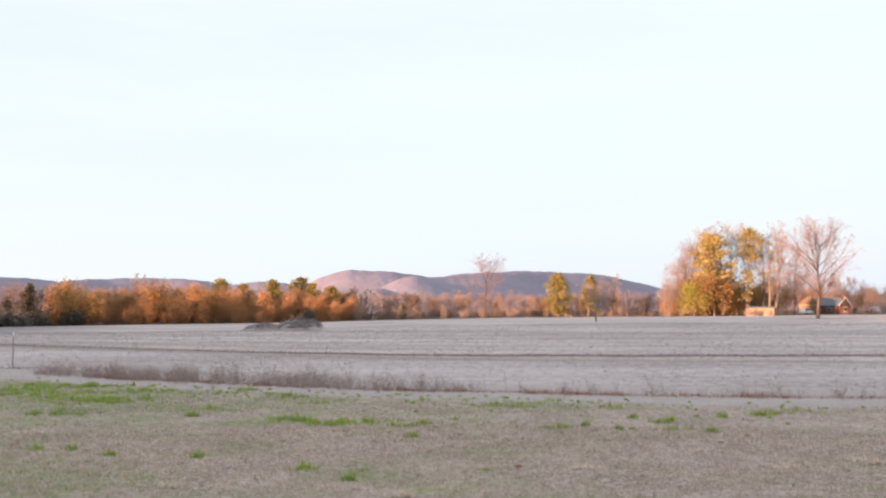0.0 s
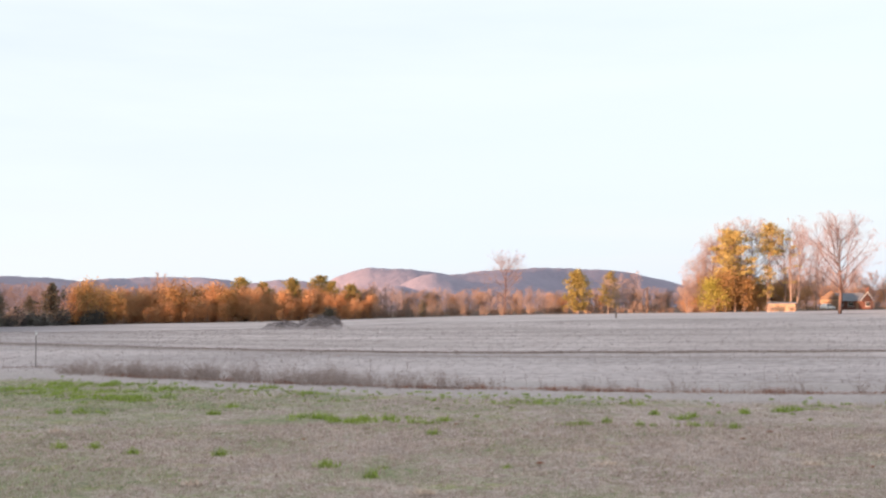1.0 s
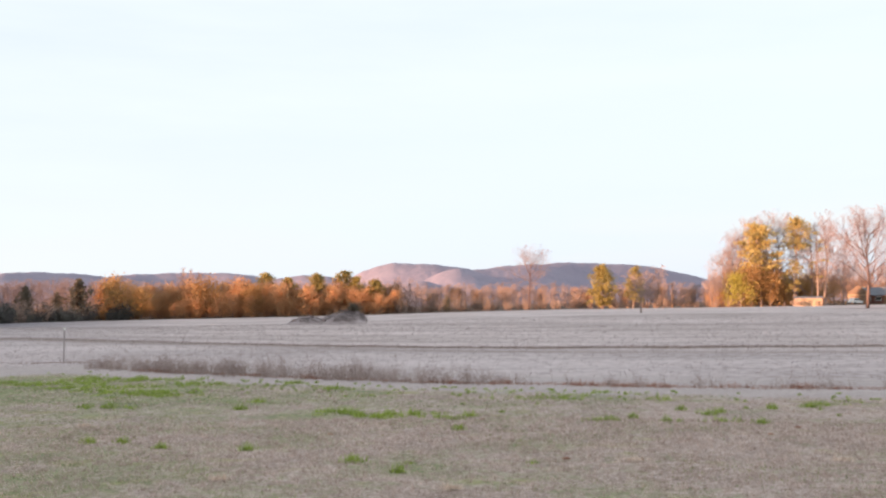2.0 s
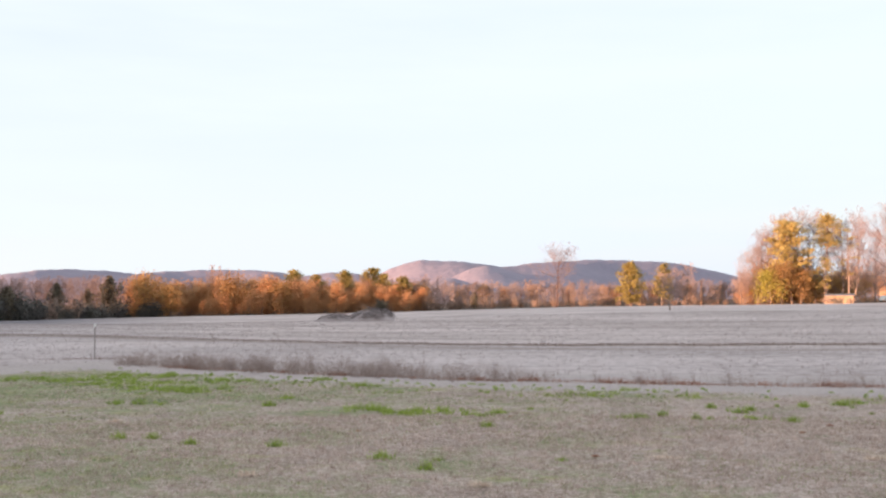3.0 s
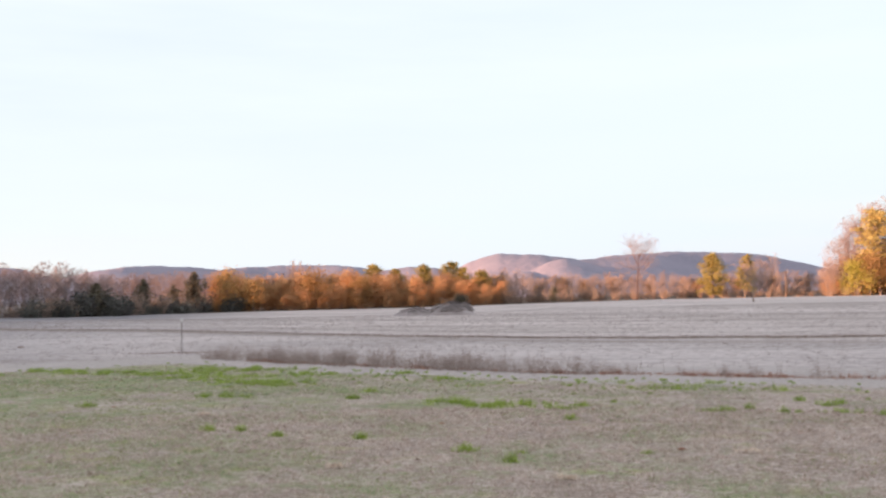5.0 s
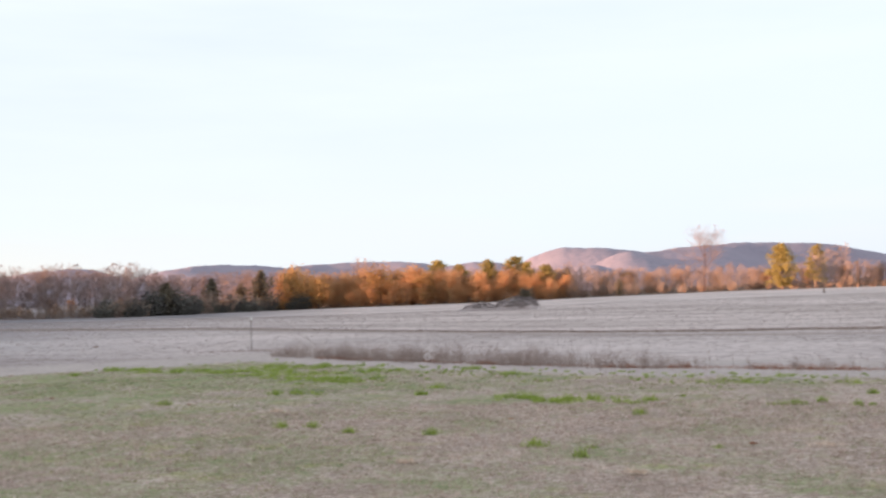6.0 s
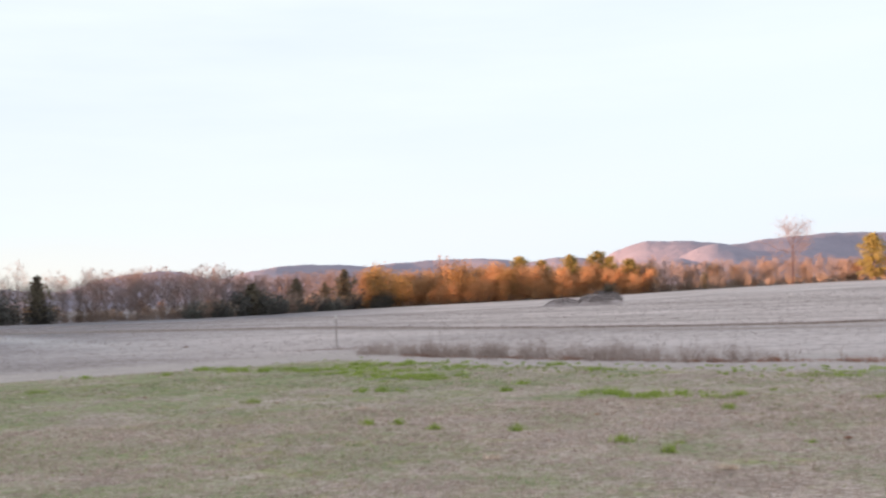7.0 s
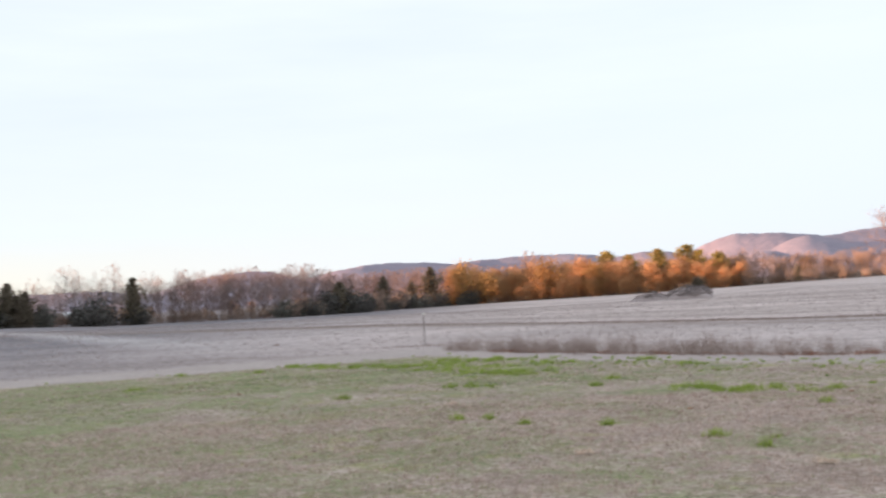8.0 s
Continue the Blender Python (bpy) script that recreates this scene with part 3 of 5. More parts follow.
def pine_tree(seed, h, spread, first=0.5, limbs=26, clumps=63, label="pine with a bare trunk and a tufted crown", mat=None, tiers=0):
    g = np.random.RandomState(seed)
    ob = thing("pine_tree", 0, 0, 0, label, "tree")
    wood, pts = [], []
    trunk = branch(wood, g, np.zeros(3), np.array([0, 0, 1.0]), h * 0.97, h * 0.016, 10, 0.3, 0.03)
    for i in range(limbs):
        u = first + (1 - first) * i / limbs
        if tiers:
            # boughs in whorls with open air between them
            u = first + (1 - first) * (int(i / limbs * tiers) + 0.35 * g.rand()) / tiers
        k = min(int(u * 10), 9)
        p = trunk[k][0] - (trunk[k][0] - trunk[k - 1][0]) * (1 - (u * 10 - k))
        ang = i * 2.4 + g.uniform(-0.6, 0.6)
        v = (u - first) / (1 - first)
        length = spread * (0.12 + 0.95 * math.sin(math.pi * (0.24 + 0.74 * v))) * g.uniform(0.6, 1.15)
        d = np.array([math.cos(ang), math.sin(ang), -0.05 + 0.6 * v])
        limb = branch(wood, g, p, d / np.linalg.norm(d), length, h * 0.005, 3, 0.05, 0.12)
        for q, dd, _ in limb[1:] + [(p + (limb[0][0] - p) * 0.8, 0, 0)] * (g.rand() > 0.45):
            pts.append(q + g.normal(size=(clumps // 3, 3)) * np.array([0.13, 0.13, 0.035 if tiers else 0.10]) * spread)
    pts = np.concatenate(pts)
    part("trunk", mesh_np("trunk", *tubes(wood, 5)), BARK, ob)
    part("crown", mesh_np("crown", *cards(pts, 0.05 * spread + 0.07, g), flat=True), mat or PINE_LEAF, ob)
    return ob


def cedar_tree(seed, h, spread, n=3000, label="dark evergreen cedar with a ragged cone of foliage", mat=None, name="cedar_tree"):
    g = np.random.RandomState(seed)
    ob = thing(name, 0, 0, 0, label, "tree")
    wood = []
    branch(wood, g, np.zeros(3), np.array([0, 0, 1.0]), h * 0.95, h * 0.018, 6, 0.3, 0.03)
    pts = []
    for i in range(58):
        u = (i + 0.5) / 58
        ang = i * 2.4 + g.uniform(-0.4, 0.4)
        length = spread * (1 - u) ** 0.65 * g.uniform(0.25, 1.2) * min(1, 0.6 + 2.2 * u)
        p = np.array([0, 0, h * (0.05 + 0.9 * u)])
        limb = branch(wood, g, p, np.array([math.cos(ang), math.sin(ang), 0.35]), length, 0.03, 2, 0.1, 0.15)
        for q in (limb[0][0], limb[1][0], (p + limb[0][0]) / 2):
            pts.append(q + g.normal(size=(n // 174, 3)) * np.array([0.13, 0.13, 0.15]) * spread * (1.15 - u))
    pts = np.concatenate(pts)
    pts[:, 2] = np.clip(pts[:, 2], 0.0, h)
    part("trunk", mesh_np("trunk", *tubes(wood, 4)), BARK, ob)
    part("crown", mesh_np("crown", *cards(pts, (0.052 * spread + 0.05) * (3000 / n) ** 0.5, g), flat=True), mat or CEDAR_LEAF, ob)
    return ob


def evergreen_shrub(seed, h, spread, n=1500, label="wide dark evergreen shrub in the thicket at the field's edge"):
    g = np.random.RandomState(seed)
    ob = thing("evergreen_shrub", 0, 0, 0, label, "shrub")
    wood, pts = [], []
    for i in range(26):
        a, u = i * 2.4 + g.uniform(-0.3, 0.3), g.uniform(0.05, 1.0)
        tip = np.array([math.cos(a) * spread * u, math.sin(a) * spread * u, h * math.sqrt(max(0.0, 1 - 0.85 * u * u)) * g.uniform(0.4, 1.0)])
        foot = np.array([math.cos(a), math.sin(a), 0]) * spread * 0.25 * u
        d = tip - foot
        stem = branch(wood, g, foot, d / np.linalg.norm(d), np.linalg.norm(d), 0.05, 3, 0.0, 0.08)
        for q, _, _ in stem:
            pts.append(q + g.normal(size=(n // 78, 3)) * np.array([0.21, 0.21, 0.17]) * spread)
    pts = np.concatenate(pts)
    pts[:, 2] = np.abs(pts[:, 2])
    part("stems", mesh_np("stems", *tubes(wood, 3)), BARK, ob)
    part("crown", mesh_np("crown", *cards(pts, 0.06 * h, g), flat=True), EVERGREEN, ob)
    return ob


def bush(seed, h, spread, label="leafless thicket of dark stems at the field's edge"):
    g = np.random.RandomState(seed)
    ob = thing("bush", 0, 0, 0, label, "bush")
    wood, fine = [], []
    for i in range(28):
        p = np.array([*g.normal(size=2) * spread * 0.45, 0])
        d = np.array([*g.normal(size=2) * 0.35, 1.0])
        stem = branch(wood, g, p, d / np.linalg.norm(d), h * g.uniform(0.5, 1.0), 0.03, 3, 0.1, 0.2)
        for q, dd, _ in stem:
            for _ in range(11):
                d2 = dd + g.normal(size=3) * 0.8
                fine.append((q, q + d2 / np.linalg.norm(d2) * h * g.uniform(0.12, 0.36), 0.03))
    tagged(part("thicket", mesh_np("thicket", *joined(tubes(wood, 3), ribbons(fine)), flat=True), BRUSH, ob), kind="stuff")
    return ob


def at(az, r):
    x, y = r * math.sin(radians(az)), r * math.cos(radians(az))
    return x, y, float(height(x, y)) - 0.05


used = set()


def place(ob, az, r, scale=1.0, turn=None, label="", group=""):
    """Sets a tree, or a copy of it, on the ground at a bearing and distance."""
    x, y, z = at(az, r)
    m = pose(x, y, z, 0, 0, random.uniform(0, 360) if turn is None else turn) @ Matrix.Scale(scale, 4)
    if ob.name in used:
        ob = copy_thing(ob, m @ Matrix.Scale(1 / ob.scale[0], 4))
    else:
        used.add(ob.name)
        ob.matrix_basis = m
    return tagged(ob, label, "", group)


def edge_of_field(az):
    """Distance of the tree row."""
    return float(np.interp(az, [-60, -42, -28, -24.5, -20, -10, -5, 0, 5, 12, 18, 24], [170, 180, 190, 204, 246, 236, 236, 238, 242, 250, 278, 300]))


BARE = [bare_tree(100 + i, 10.0, s, f) for i, (s, f) in enumerate(((2.9, 0.08), (2.6, 0.16), (3.4, 0.05), (2.4, 0.12), (3.0, 0.03)))]
FINE = [bare_tree(150 + i, 10.0, sp, f, 15, 7, 14, "slender leafless tree with a thin open crown", 0.0105, 0.7, 0.0075, 0.34, 0.36) for i, (sp, f) in enumerate(((3.2, 0.25), (2.8, 0.2), (3.6, 0.3)))]
OAKS = [oak_tree(200 + i, 8.0, s) for i, s in enumerate((2.9, 2.5, 3.3, 2.7))]
AMBER = [oak_tree(660 + i, 8.0, sp, label="tree with thin amber-brown leaves still on it", mat=AMBER_LEAF, name="amber_tree") for i, sp in enumerate((2.6, 3.0))]
BROWN = [bare_tree(170 + i, 10.0, sp, f, twig_mat=MAUVE_TWIG) for i, (sp, f) in enumerate(((2.9, 0.1), (3.3, 0.06)))]
PINES = [pine_tree(300 + i, 10.0, s, f, 34, 96, mat=DARK_PINE) for i, (s, f) in enumerate(((2.4, 0.55), (2.2, 0.5), (2.6, 0.56)))]
CEDARS = [cedar_tree(400 + i, 8.0, s) for i, s in enumerate((3.1, 3.7, 4.4))]
SHRUBS = [evergreen_shrub(450 + i, 4.0, s) for i, s in enumerate((2.6, 3.2, 2.2))]
BUSHES = [bush(500 + i, 3.0, s) for i, s in enumerate((1.5, 2.0, 1.2))]

rnd = random.Random(7)
HEIGHTS = {"bare_tree": 10.0, "oak_tree": 8.0, "amber_tree": 8.0, "pine_tree": 10.0, "cedar_tree": 8.0, "bush": 3.0, "evergreen_shrub": 4.0}


def stand(ob, az, r, el, group="", base=None, label=""):
    """Sets a tree so that its top stands el degrees over the eye."""
    h = 1.7 + r * math.tan(radians(el)) - at(az, r)[2]
    return place(ob, az, r, h / (base or HEIGHTS[ob.name.split(".")[0]]), rnd.uniform(0, 360), label, group)


def row(kinds, a0, a1, step, back, low, high, group):
    """A stretch of the tree row: trees of the kinds, a step of degrees apart, between two depths behind its edge, their tops between two elevations."""
    a = a0
    while a < a1:
        az = a + rnd.uniform(-0.4, 0.4) * step
        stand(rnd.choice(kinds), az, edge_of_field(az) + rnd.uniform(*back), rnd.uniform(low, high), group)
        a += step


# bare trees in shade at the hollow, with thickets under them
row(FINE, -50, -33, 0.55, (2, 10), 1.1, 1.75, "tree row")
row(FINE, -37, -26, 0.75, (1, 9), 1.25, 1.75, "tree row")
row(BARE, -50, -33, 1.5, (2, 10), 0.4, 1.1, "tree row")
row(BROWN, -33, -25.5, 0.6, (2, 10), 1.0, 1.6, "tree row")
row(BROWN, -26, -19.6, 0.42, (2, 10), 0.95, 1.35, "tree row")
row(FINE, -50, -34, 0.7, (11, 22), 1.3, 1.9, "trees behind the row")
row(BROWN, -34, -26, 0.55, (11, 22), 1.45, 1.95, "trees behind the row")
row(BROWN, -26, -19.6, 0.5, (11, 22), 1.05, 1.45, "trees behind the row")
row(BUSHES, -48, -36.5, 0.5, (-1, 4), -0.15, 0.25, "thickets")
row(BUSHES, -36.5, -28, 0.42, (-1, 4), -0.55, -0.1, "thickets")
row(BUSHES, -28, -19.5, 0.42, (-2, 4), -0.25, 0.25, "thickets")
row(SHRUBS, -27.5, -22, 0.5, (-2, 3), -0.4, 0.1, "evergreen shrubs")
row(SHRUBS, -22, -18.5, 0.4, (-7, -2), -0.45, 0.0, "evergreen shrubs")
# oaks with withered leaves
row(OAKS, -19.6, -12.5, 0.42, (0, 12), 0.6, 1.1, "oak row")
row(OAKS, -12.5, -4.8, 0.42, (0, 12), 0.5, 0.95, "oak row")
row(OAKS, -19.6, -4.8, 0.38, (-6, -1), -0.35, 0.45, "young oaks")
row(BARE, -19.6, -4, 0.5, (13, 30), 1.0, 1.4, "trees behind the row")
row(BARE, -19.6, -4.8, 0.8, (4, 12), 0.7, 1.15, "oak row")
row(OAKS, -19.2, -4.6, 0.36, (-2, 5), 0.15, 0.75, "oak row")
# lit young oaks on the far side of the hedge
row(OAKS, -41, -22, 0.6, (36, 62), -0.75, 0.05, "oaks behind the hedge")
# low bare woods
row(BARE, -5, 12, 0.21, (0, 14), 0.55, 0.95, "low woods")
row(BARE, -6, 12, 0.45, (30, 90), 0.8, 1.1, "trees behind the row")
row(BUSHES, -5, 12, 0.55, (-2, 4), -0.15, 0.25, "thickets")
row(OAKS, -4.8, 12, 1.5, (4, 14), 0.4, 0.7, "low woods")
# woods behind the houses
row(BARE, 16.6, 20.5, 0.3, (36, 60), 1.4, 2.1, "trees behind the houses")
row(BARE, 18, 27, 0.5, (40, 90), 0.8, 1.2, "trees behind the houses")
row(OAKS, 18, 27, 0.6, (50, 90), 0.7, 1.1, "trees behind the houses")
row(BUSHES, 16.5, 27, 0.7, (34, 44), -0.05, 0.25, "thickets")

# evergreens, then other trees that stand out singly: bearing, distance behind the row's edge, elevation of the top
for ob, az, back, el in (
    (CEDARS[1], -20.8, -1, 1.31), (CEDARS[0], -21.85, -1, 0.65), (CEDARS[1], -42.0, -2, 1.55), (CEDARS[2], -43.2, -2, 1.3), (CEDARS[1], -41.2, -2, 1.1),
    (CEDARS[0], -36.1, -2, 1.57), (SHRUBS[1], -37.9, -2, 0.62), (SHRUBS[2], -38.7, -1, 0.2), (SHRUBS[0], -35.9, -2, 0.2), (CEDARS[2], -41.6, -3, 0.9),  (CEDARS[0], -23.3, -1, 0.95),
    (SHRUBS[2], -26.3, -1, 0.3), (CEDARS[2], -25.6, -2, 0.75), (SHRUBS[2], -25.1, -3, 0.35), (SHRUBS[1], -28.5, -1, 0.0), (SHRUBS[2], -40.4, -1, 0.4),
    (CEDARS[0], -2.1, -3, 0.35), (SHRUBS[1], -42.6, -1, 0.6), (SHRUBS[0], -44.0, -1, 0.7),
):
    stand(ob, az, edge_of_field(az) + back, el)

for ob, az, back, el in (
    (FINE[0], -39.3, 4, 2.35), (FINE[2], -38.9, 6, 2.2), (FINE[1], -37.0, 5, 2.4), (FINE[2], -38.0, 5, 2.0), (BARE[3], -15.6, 6, 1.95), (BARE[4], -15.2, 8, 1.85), (BARE[4], -31.4, 4, 1.65), (BARE[2], -33.6, 4, 1.65),
    (AMBER[1], -19.0, -4, 1.26), (AMBER[0], -17.8, -5, 0.75), (AMBER[1], -14.5, -2, 1.22), (AMBER[0], -12.2, -4, 0.9), (OAKS[2], -12.9, 0, 1.12), (OAKS[3], -10.8, -2, 0.85), (OAKS[0], -9.4, -2, 0.8),
    (PINES[0], -11.55, 6, 1.5), (PINES[1], -10.4, 6, 1.29), (PINES[2], -8.8, 4, 1.45), (PINES[0], -7.4, 4, 1.6), (PINES[1], -6.85, 4, 1.32), (PINES[2], -5.87, 1, 1.12),
    (BARE[2], 8.9, 4, 1.9), (BARE[0], 8.3, 6, 1.6), (BARE[1], 20.6, 50, 1.73), (BARE[3], 21.0, 54, 1.5),
):
    stand(ob, az, edge_of_field(az) + back, el)

tall = bare_tree(618, 15.0, 6.2, 0.27, 22, 8, 20, "tall leafless tree that stands above the low woods", 0.012, 0.55, 0.0125, 0.28, 0.34, DARK_BARK, MAUVE_TWIG)
stand(tall, 2.2, 236, 3.12, base=15.0)
golden = pine_tree(612, 9.6, 2.9, 0.1, 56, 96, "golden-green conical pine at the field's edge", DARK_PINE)
stand(golden, 6.0, 240, 1.82, base=9.6)
rounded_pine = pine_tree(614, 9.0, 2.3, 0.22, 46, 96, "olive-gold pine with a blunt crown behind the lone tree", DARK_PINE)
stand(rounded_pine, 7.6, 238, 1.72, base=9.0)
lone = bare_tree(613, 6.4, 3.1, 0.26, 16, 7, 16, "small lone leafless tree in the field, forked low", 0.022, 0.75, 0.0085, 0.34, 0.42, BARK, MAUVE_TWIG)
stand(lone, 8.0, 148, 1.83, base=6.4)

# the grove beside the houses
grove = [
    (pine_tree(620, 19.0, 4.9, 0.3, 64, 78, "tall pine with layered golden-green boughs", tiers=10), 14.0, 245, 3.85, 19.0),
    (pine_tree(621, 20.0, 3.3, 0.66, 34, 75, "tall pine with an orange-lit open crown"), 15.66, 248, 4.1, 20.0),
    (pine_tree(627, 11.0, 2.3, 0.35, 22, 60, "young golden pine under the tall ones"), 15.6, 246, 2.0, 11.0),
    (pine_tree(625, 18.5, 3.0, 0.35, 12, 40, "thin pine with sparse dark boughs", tiers=6), 16.7, 249, 3.6, 18.5),
    (oak_tree(626, 7.0, 2.5, 2800, 0.04, "bushy yellow-green evergreen under the pines", GOLD_LEAF, "evergreen_bush"), 13.0, 240, 1.35, 7.0),
]
for ob, az, r, el, base in grove:
    stand(ob, az, r, el, "grove", base)
TALL = [bare_tree(640 + i, 20.0, sp, 0.14, 28, 9, 22, "tall leafless tree with a wide fine crown in the grove", 0.012, rs, 0.0145, 0.3, 0.36, None, MAUVE_TWIG if i == 1 else TWIG) for i, (sp, rs) in enumerate(((6.6, 0.6), (5.2, 0.8), (6.0, 0.5)))]
for i, az, r, el in ((0, 14.7, 254, 4.6), (2, 13.5, 252, 4.35), (1, 12.7, 250, 3.4), (1, 17.0, 250, 4.5), (2, 16.4, 253, 4.0), (1, 14.1, 250, 4.3), (2, 12.1, 251, 2.6), (0, 12.9, 253, 3.7), (1, 17.9, 257, 3.2)):
    stand(TALL[i], az, r, el, "grove", 20.0)
row(BARE, 11.6, 15.6, 0.3, (-12, -2), 0.9, 2.2, "grove")
row(OAKS, 11.6, 15.35, 0.42, (-10, -3), 0.0, 0.75, "grove")
row(BARE, 11.7, 15.4, 0.33, (-10, 0), 0.4, 1.5, "grove")
row(BUSHES, 11.7, 15.5, 0.4, (-9, -3), -0.2, 0.2, "thickets")
stand(BUSHES[1], 16.75, 238, -0.02, "thickets")
stand(BUSHES[0], 15.72, 239, 0.05, "thickets")
row(AMBER, 12.6, 15.3, 0.36, (-12, -3), 0.6, 1.9, "grove")
row(AMBER, 13.5, 15.5, 0.5, (-19, -9), 0.5, 1.8, "grove")
row(AMBER, 15.6, 17.2, 0.42, (-14, -6), 0.3, 1.0, "grove")
row(OAKS, 15.9, 17.6, 0.5, (-10, -3), 0.5, 1.3, "grove")
big = bare_tree(634, 15.0, 6.6, 0.24, 26, 11, 30, "large leafless shade tree with a wide rounded crown", 0.018, 0.62, 0.009, 0.27, 0.36, DARK_BARK, MAUVE_TWIG)
stand(big, 19.0, 171, 4.75, "", 15.0)

# ---- the field's edge ----


def blades(name, x, y, length, width, lean, mat, label, category, seed, z0=0.0, upright=1.0):
    """Single grass blades: narrow upright triangles, leaning any way."""
    g = np.random.RandomState(seed)
    n = len(x)
    a = g.uniform(0, 2 * np.pi, n)
    tilt = lean * np.abs(g.normal(size=n))
    b = a + g.uniform(0.8, 2.2, n)
    z = height(x, y) + z0
    p = np.stack([x, y, z], -1)
    side = np.stack([np.cos(b), np.sin(b), 0 * a], -1) * (width / 2)[:, None]
    up = np.stack([np.cos(a) * np.sin(tilt), np.sin(a) * np.sin(tilt), upright * np.abs(np.cos(tilt)) + 0.1], -1) * length[:, None]
    v = np.stack([p - side, p + side, p + up], 1).reshape(-1, 3)
    ob = part(name, mesh_np(name, v, np.arange(3 * n).reshape(-1, 3), flat=True), mat)
    return tagged(ob, label, category, kind="stuff")


g = np.random.RandomState(40)


def lawn_edge(x):
    return np.minimum(0.017 * x * x - 0.357 * x + 21.6, 0.75 * x + 34.6)


def wedge(n, r0, r1, a0=-47.0, a1=27.0):
    r = np.sqrt(g.uniform(r0 * r0, r1 * r1, n))
    a = np.radians(g.uniform(a0, a1, n))
    return r * np.sin(a), r * np.cos(a), r


def tufted(n, r0, r1, each=8, spread=0.03):
    """Blade roots gathered in small tufts, with a height for each tuft."""
    x, y, r = wedge(n // each, r0, r1)
    tall = np.repeat(g.uniform(0.5, 1.35, len(x)) ** 1.3, each)
    x, y = np.repeat(x, each), np.repeat(y, each)
    wide = spread * np.hypot(x, y) / 11
    x, y = x + g.normal(size=len(x)) * wide, y + g.normal(size=len(x)) * wide
    return x, y, np.hypot(x, y), tall


# lawn: dead blades, thinner with distance
for n, r0, r1 in ((140000, 8.5, 16.0), (90000, 16.0, 31.0)):
    x, y, r, tall_by = tufted(n, r0, r1)
    k = y < lawn_edge(x) - 1.1 + g.normal(size=len(x)) * 0.45
    tall_by = tall_by[k]
    x, y, r = x[k], y[k], r[k]
    blades("dead_grass", x, y, g.uniform(0.025, 0.065, len(x)) * tall_by, 0.0065 * (r / 11), 1.0, STRAW, "dead tan lawn grass, mown short", "grass", 41, 0.0, 0.8)

x, y, r = wedge(26000, 0.8, 8.5, -180.0, 180.0)
blades("dead_grass", x, y, g.uniform(0.02, 0.055, len(x)), np.full(len(x), 0.005), 1.6, STRAW, "dead tan lawn grass, mown short", "grass", 52, 0.0, 0.4)

# field stubble past the margin
x, y, r = wedge(27500, 24.0, 130.0)
x, y = x * (24 / r) * (130 / 24) ** ((r - 24) / 106), y * (24 / r) * (130 / 24) ** ((r - 24) / 106)
x, y = np.repeat(x, 4), np.repeat(y, 4)
r = np.hypot(x, y)
x, y = x + g.normal(size=len(x)) * 0.002 * r, y + g.normal(size=len(x)) * 0.002 * r
k = y > lawn_edge(x) + 2.5 + g.normal(size=len(x)) * 0.6
x, y, r = x[k], y[k], r[k]
blades("stubble", x, y, g.uniform(0.04, 0.11, len(x)), 0.013 * (r / 30), 0.8, STUBBLE, "pale cut stubble of the field", "stubble", 42, 0.0, 0.8)

# faded green in the lawn, in drifts
x, y, r, tall_by = tufted(100000, 8.5, 24.0, 6, 0.035)
drift = np.sin(x * 0.9 + 1.2 * np.sin(y * 0.5)) + np.sin(y * 1.4 + 0.8 * np.sin(x * 0.6 + 2)) + 0.7 * np.sin(x * 2.3 + y * 1.9) - 0.09 * x
drift = drift + np.repeat(g.normal(size=len(x) // 6 + 1), 6)[: len(x)] * 1.0 + 0.4 * smooth((y - 15) / 5) * smooth((-6 - x) / 6)
drift = drift + 0.8 * smooth((y - 16) / 3) * smooth((4 - x) / 4) + 0.6 * smooth((-0.5 - x) / 3) * smooth((14.5 - y) / 3)
k = (drift > 0.8) & (y < lawn_edge(x) - 1.0)
x, y, r = x[k], y[k], r[k]
blades("fading_grass", x, y, g.uniform(0.03, 0.07, len(x)), 0.006 * (r / 11), 1.0, DULL_GREEN, "dull green grass coming through the dead lawn", "grass", 43, 0.0, 0.5)

# bright tufts and mats of new grass: x, y, half width, half depth
TUFTS = [
    (0.46, 11.73, 0.05, 0.05), (-0.93, 11.14, 0.06, 0.05), (-2.85, 12.76, 0.07, 0.06), (-4.98, 13.43, 0.07, 0.06), (-4.57, 13.48, 0.07, 0.06), (-3.92, 12.91, 0.06, 0.05),
    (-1.49, 11.85, 0.10, 0.08), (-0.87, 11.77, 0.05, 0.05), (-0.41, 14.74, 0.07, 0.06), (3.77, 15.35, 0.09, 0.08), (2.08, 16.09, 0.06, 0.06), (2.52, 15.71, 0.06, 0.06),
    (2.71, 15.71, 0.05, 0.06), (4.49, 17.54, 0.06, 0.06), (-4.02, 17.54, 0.09, 0.08), (-7.98, 16.21, 0.12, 0.08), (0.20, 17.10, 0.05, 0.05),
    (3.00, 17.30, 0.06, 0.05), (3.55, 17.00, 0.07, 0.06),
]
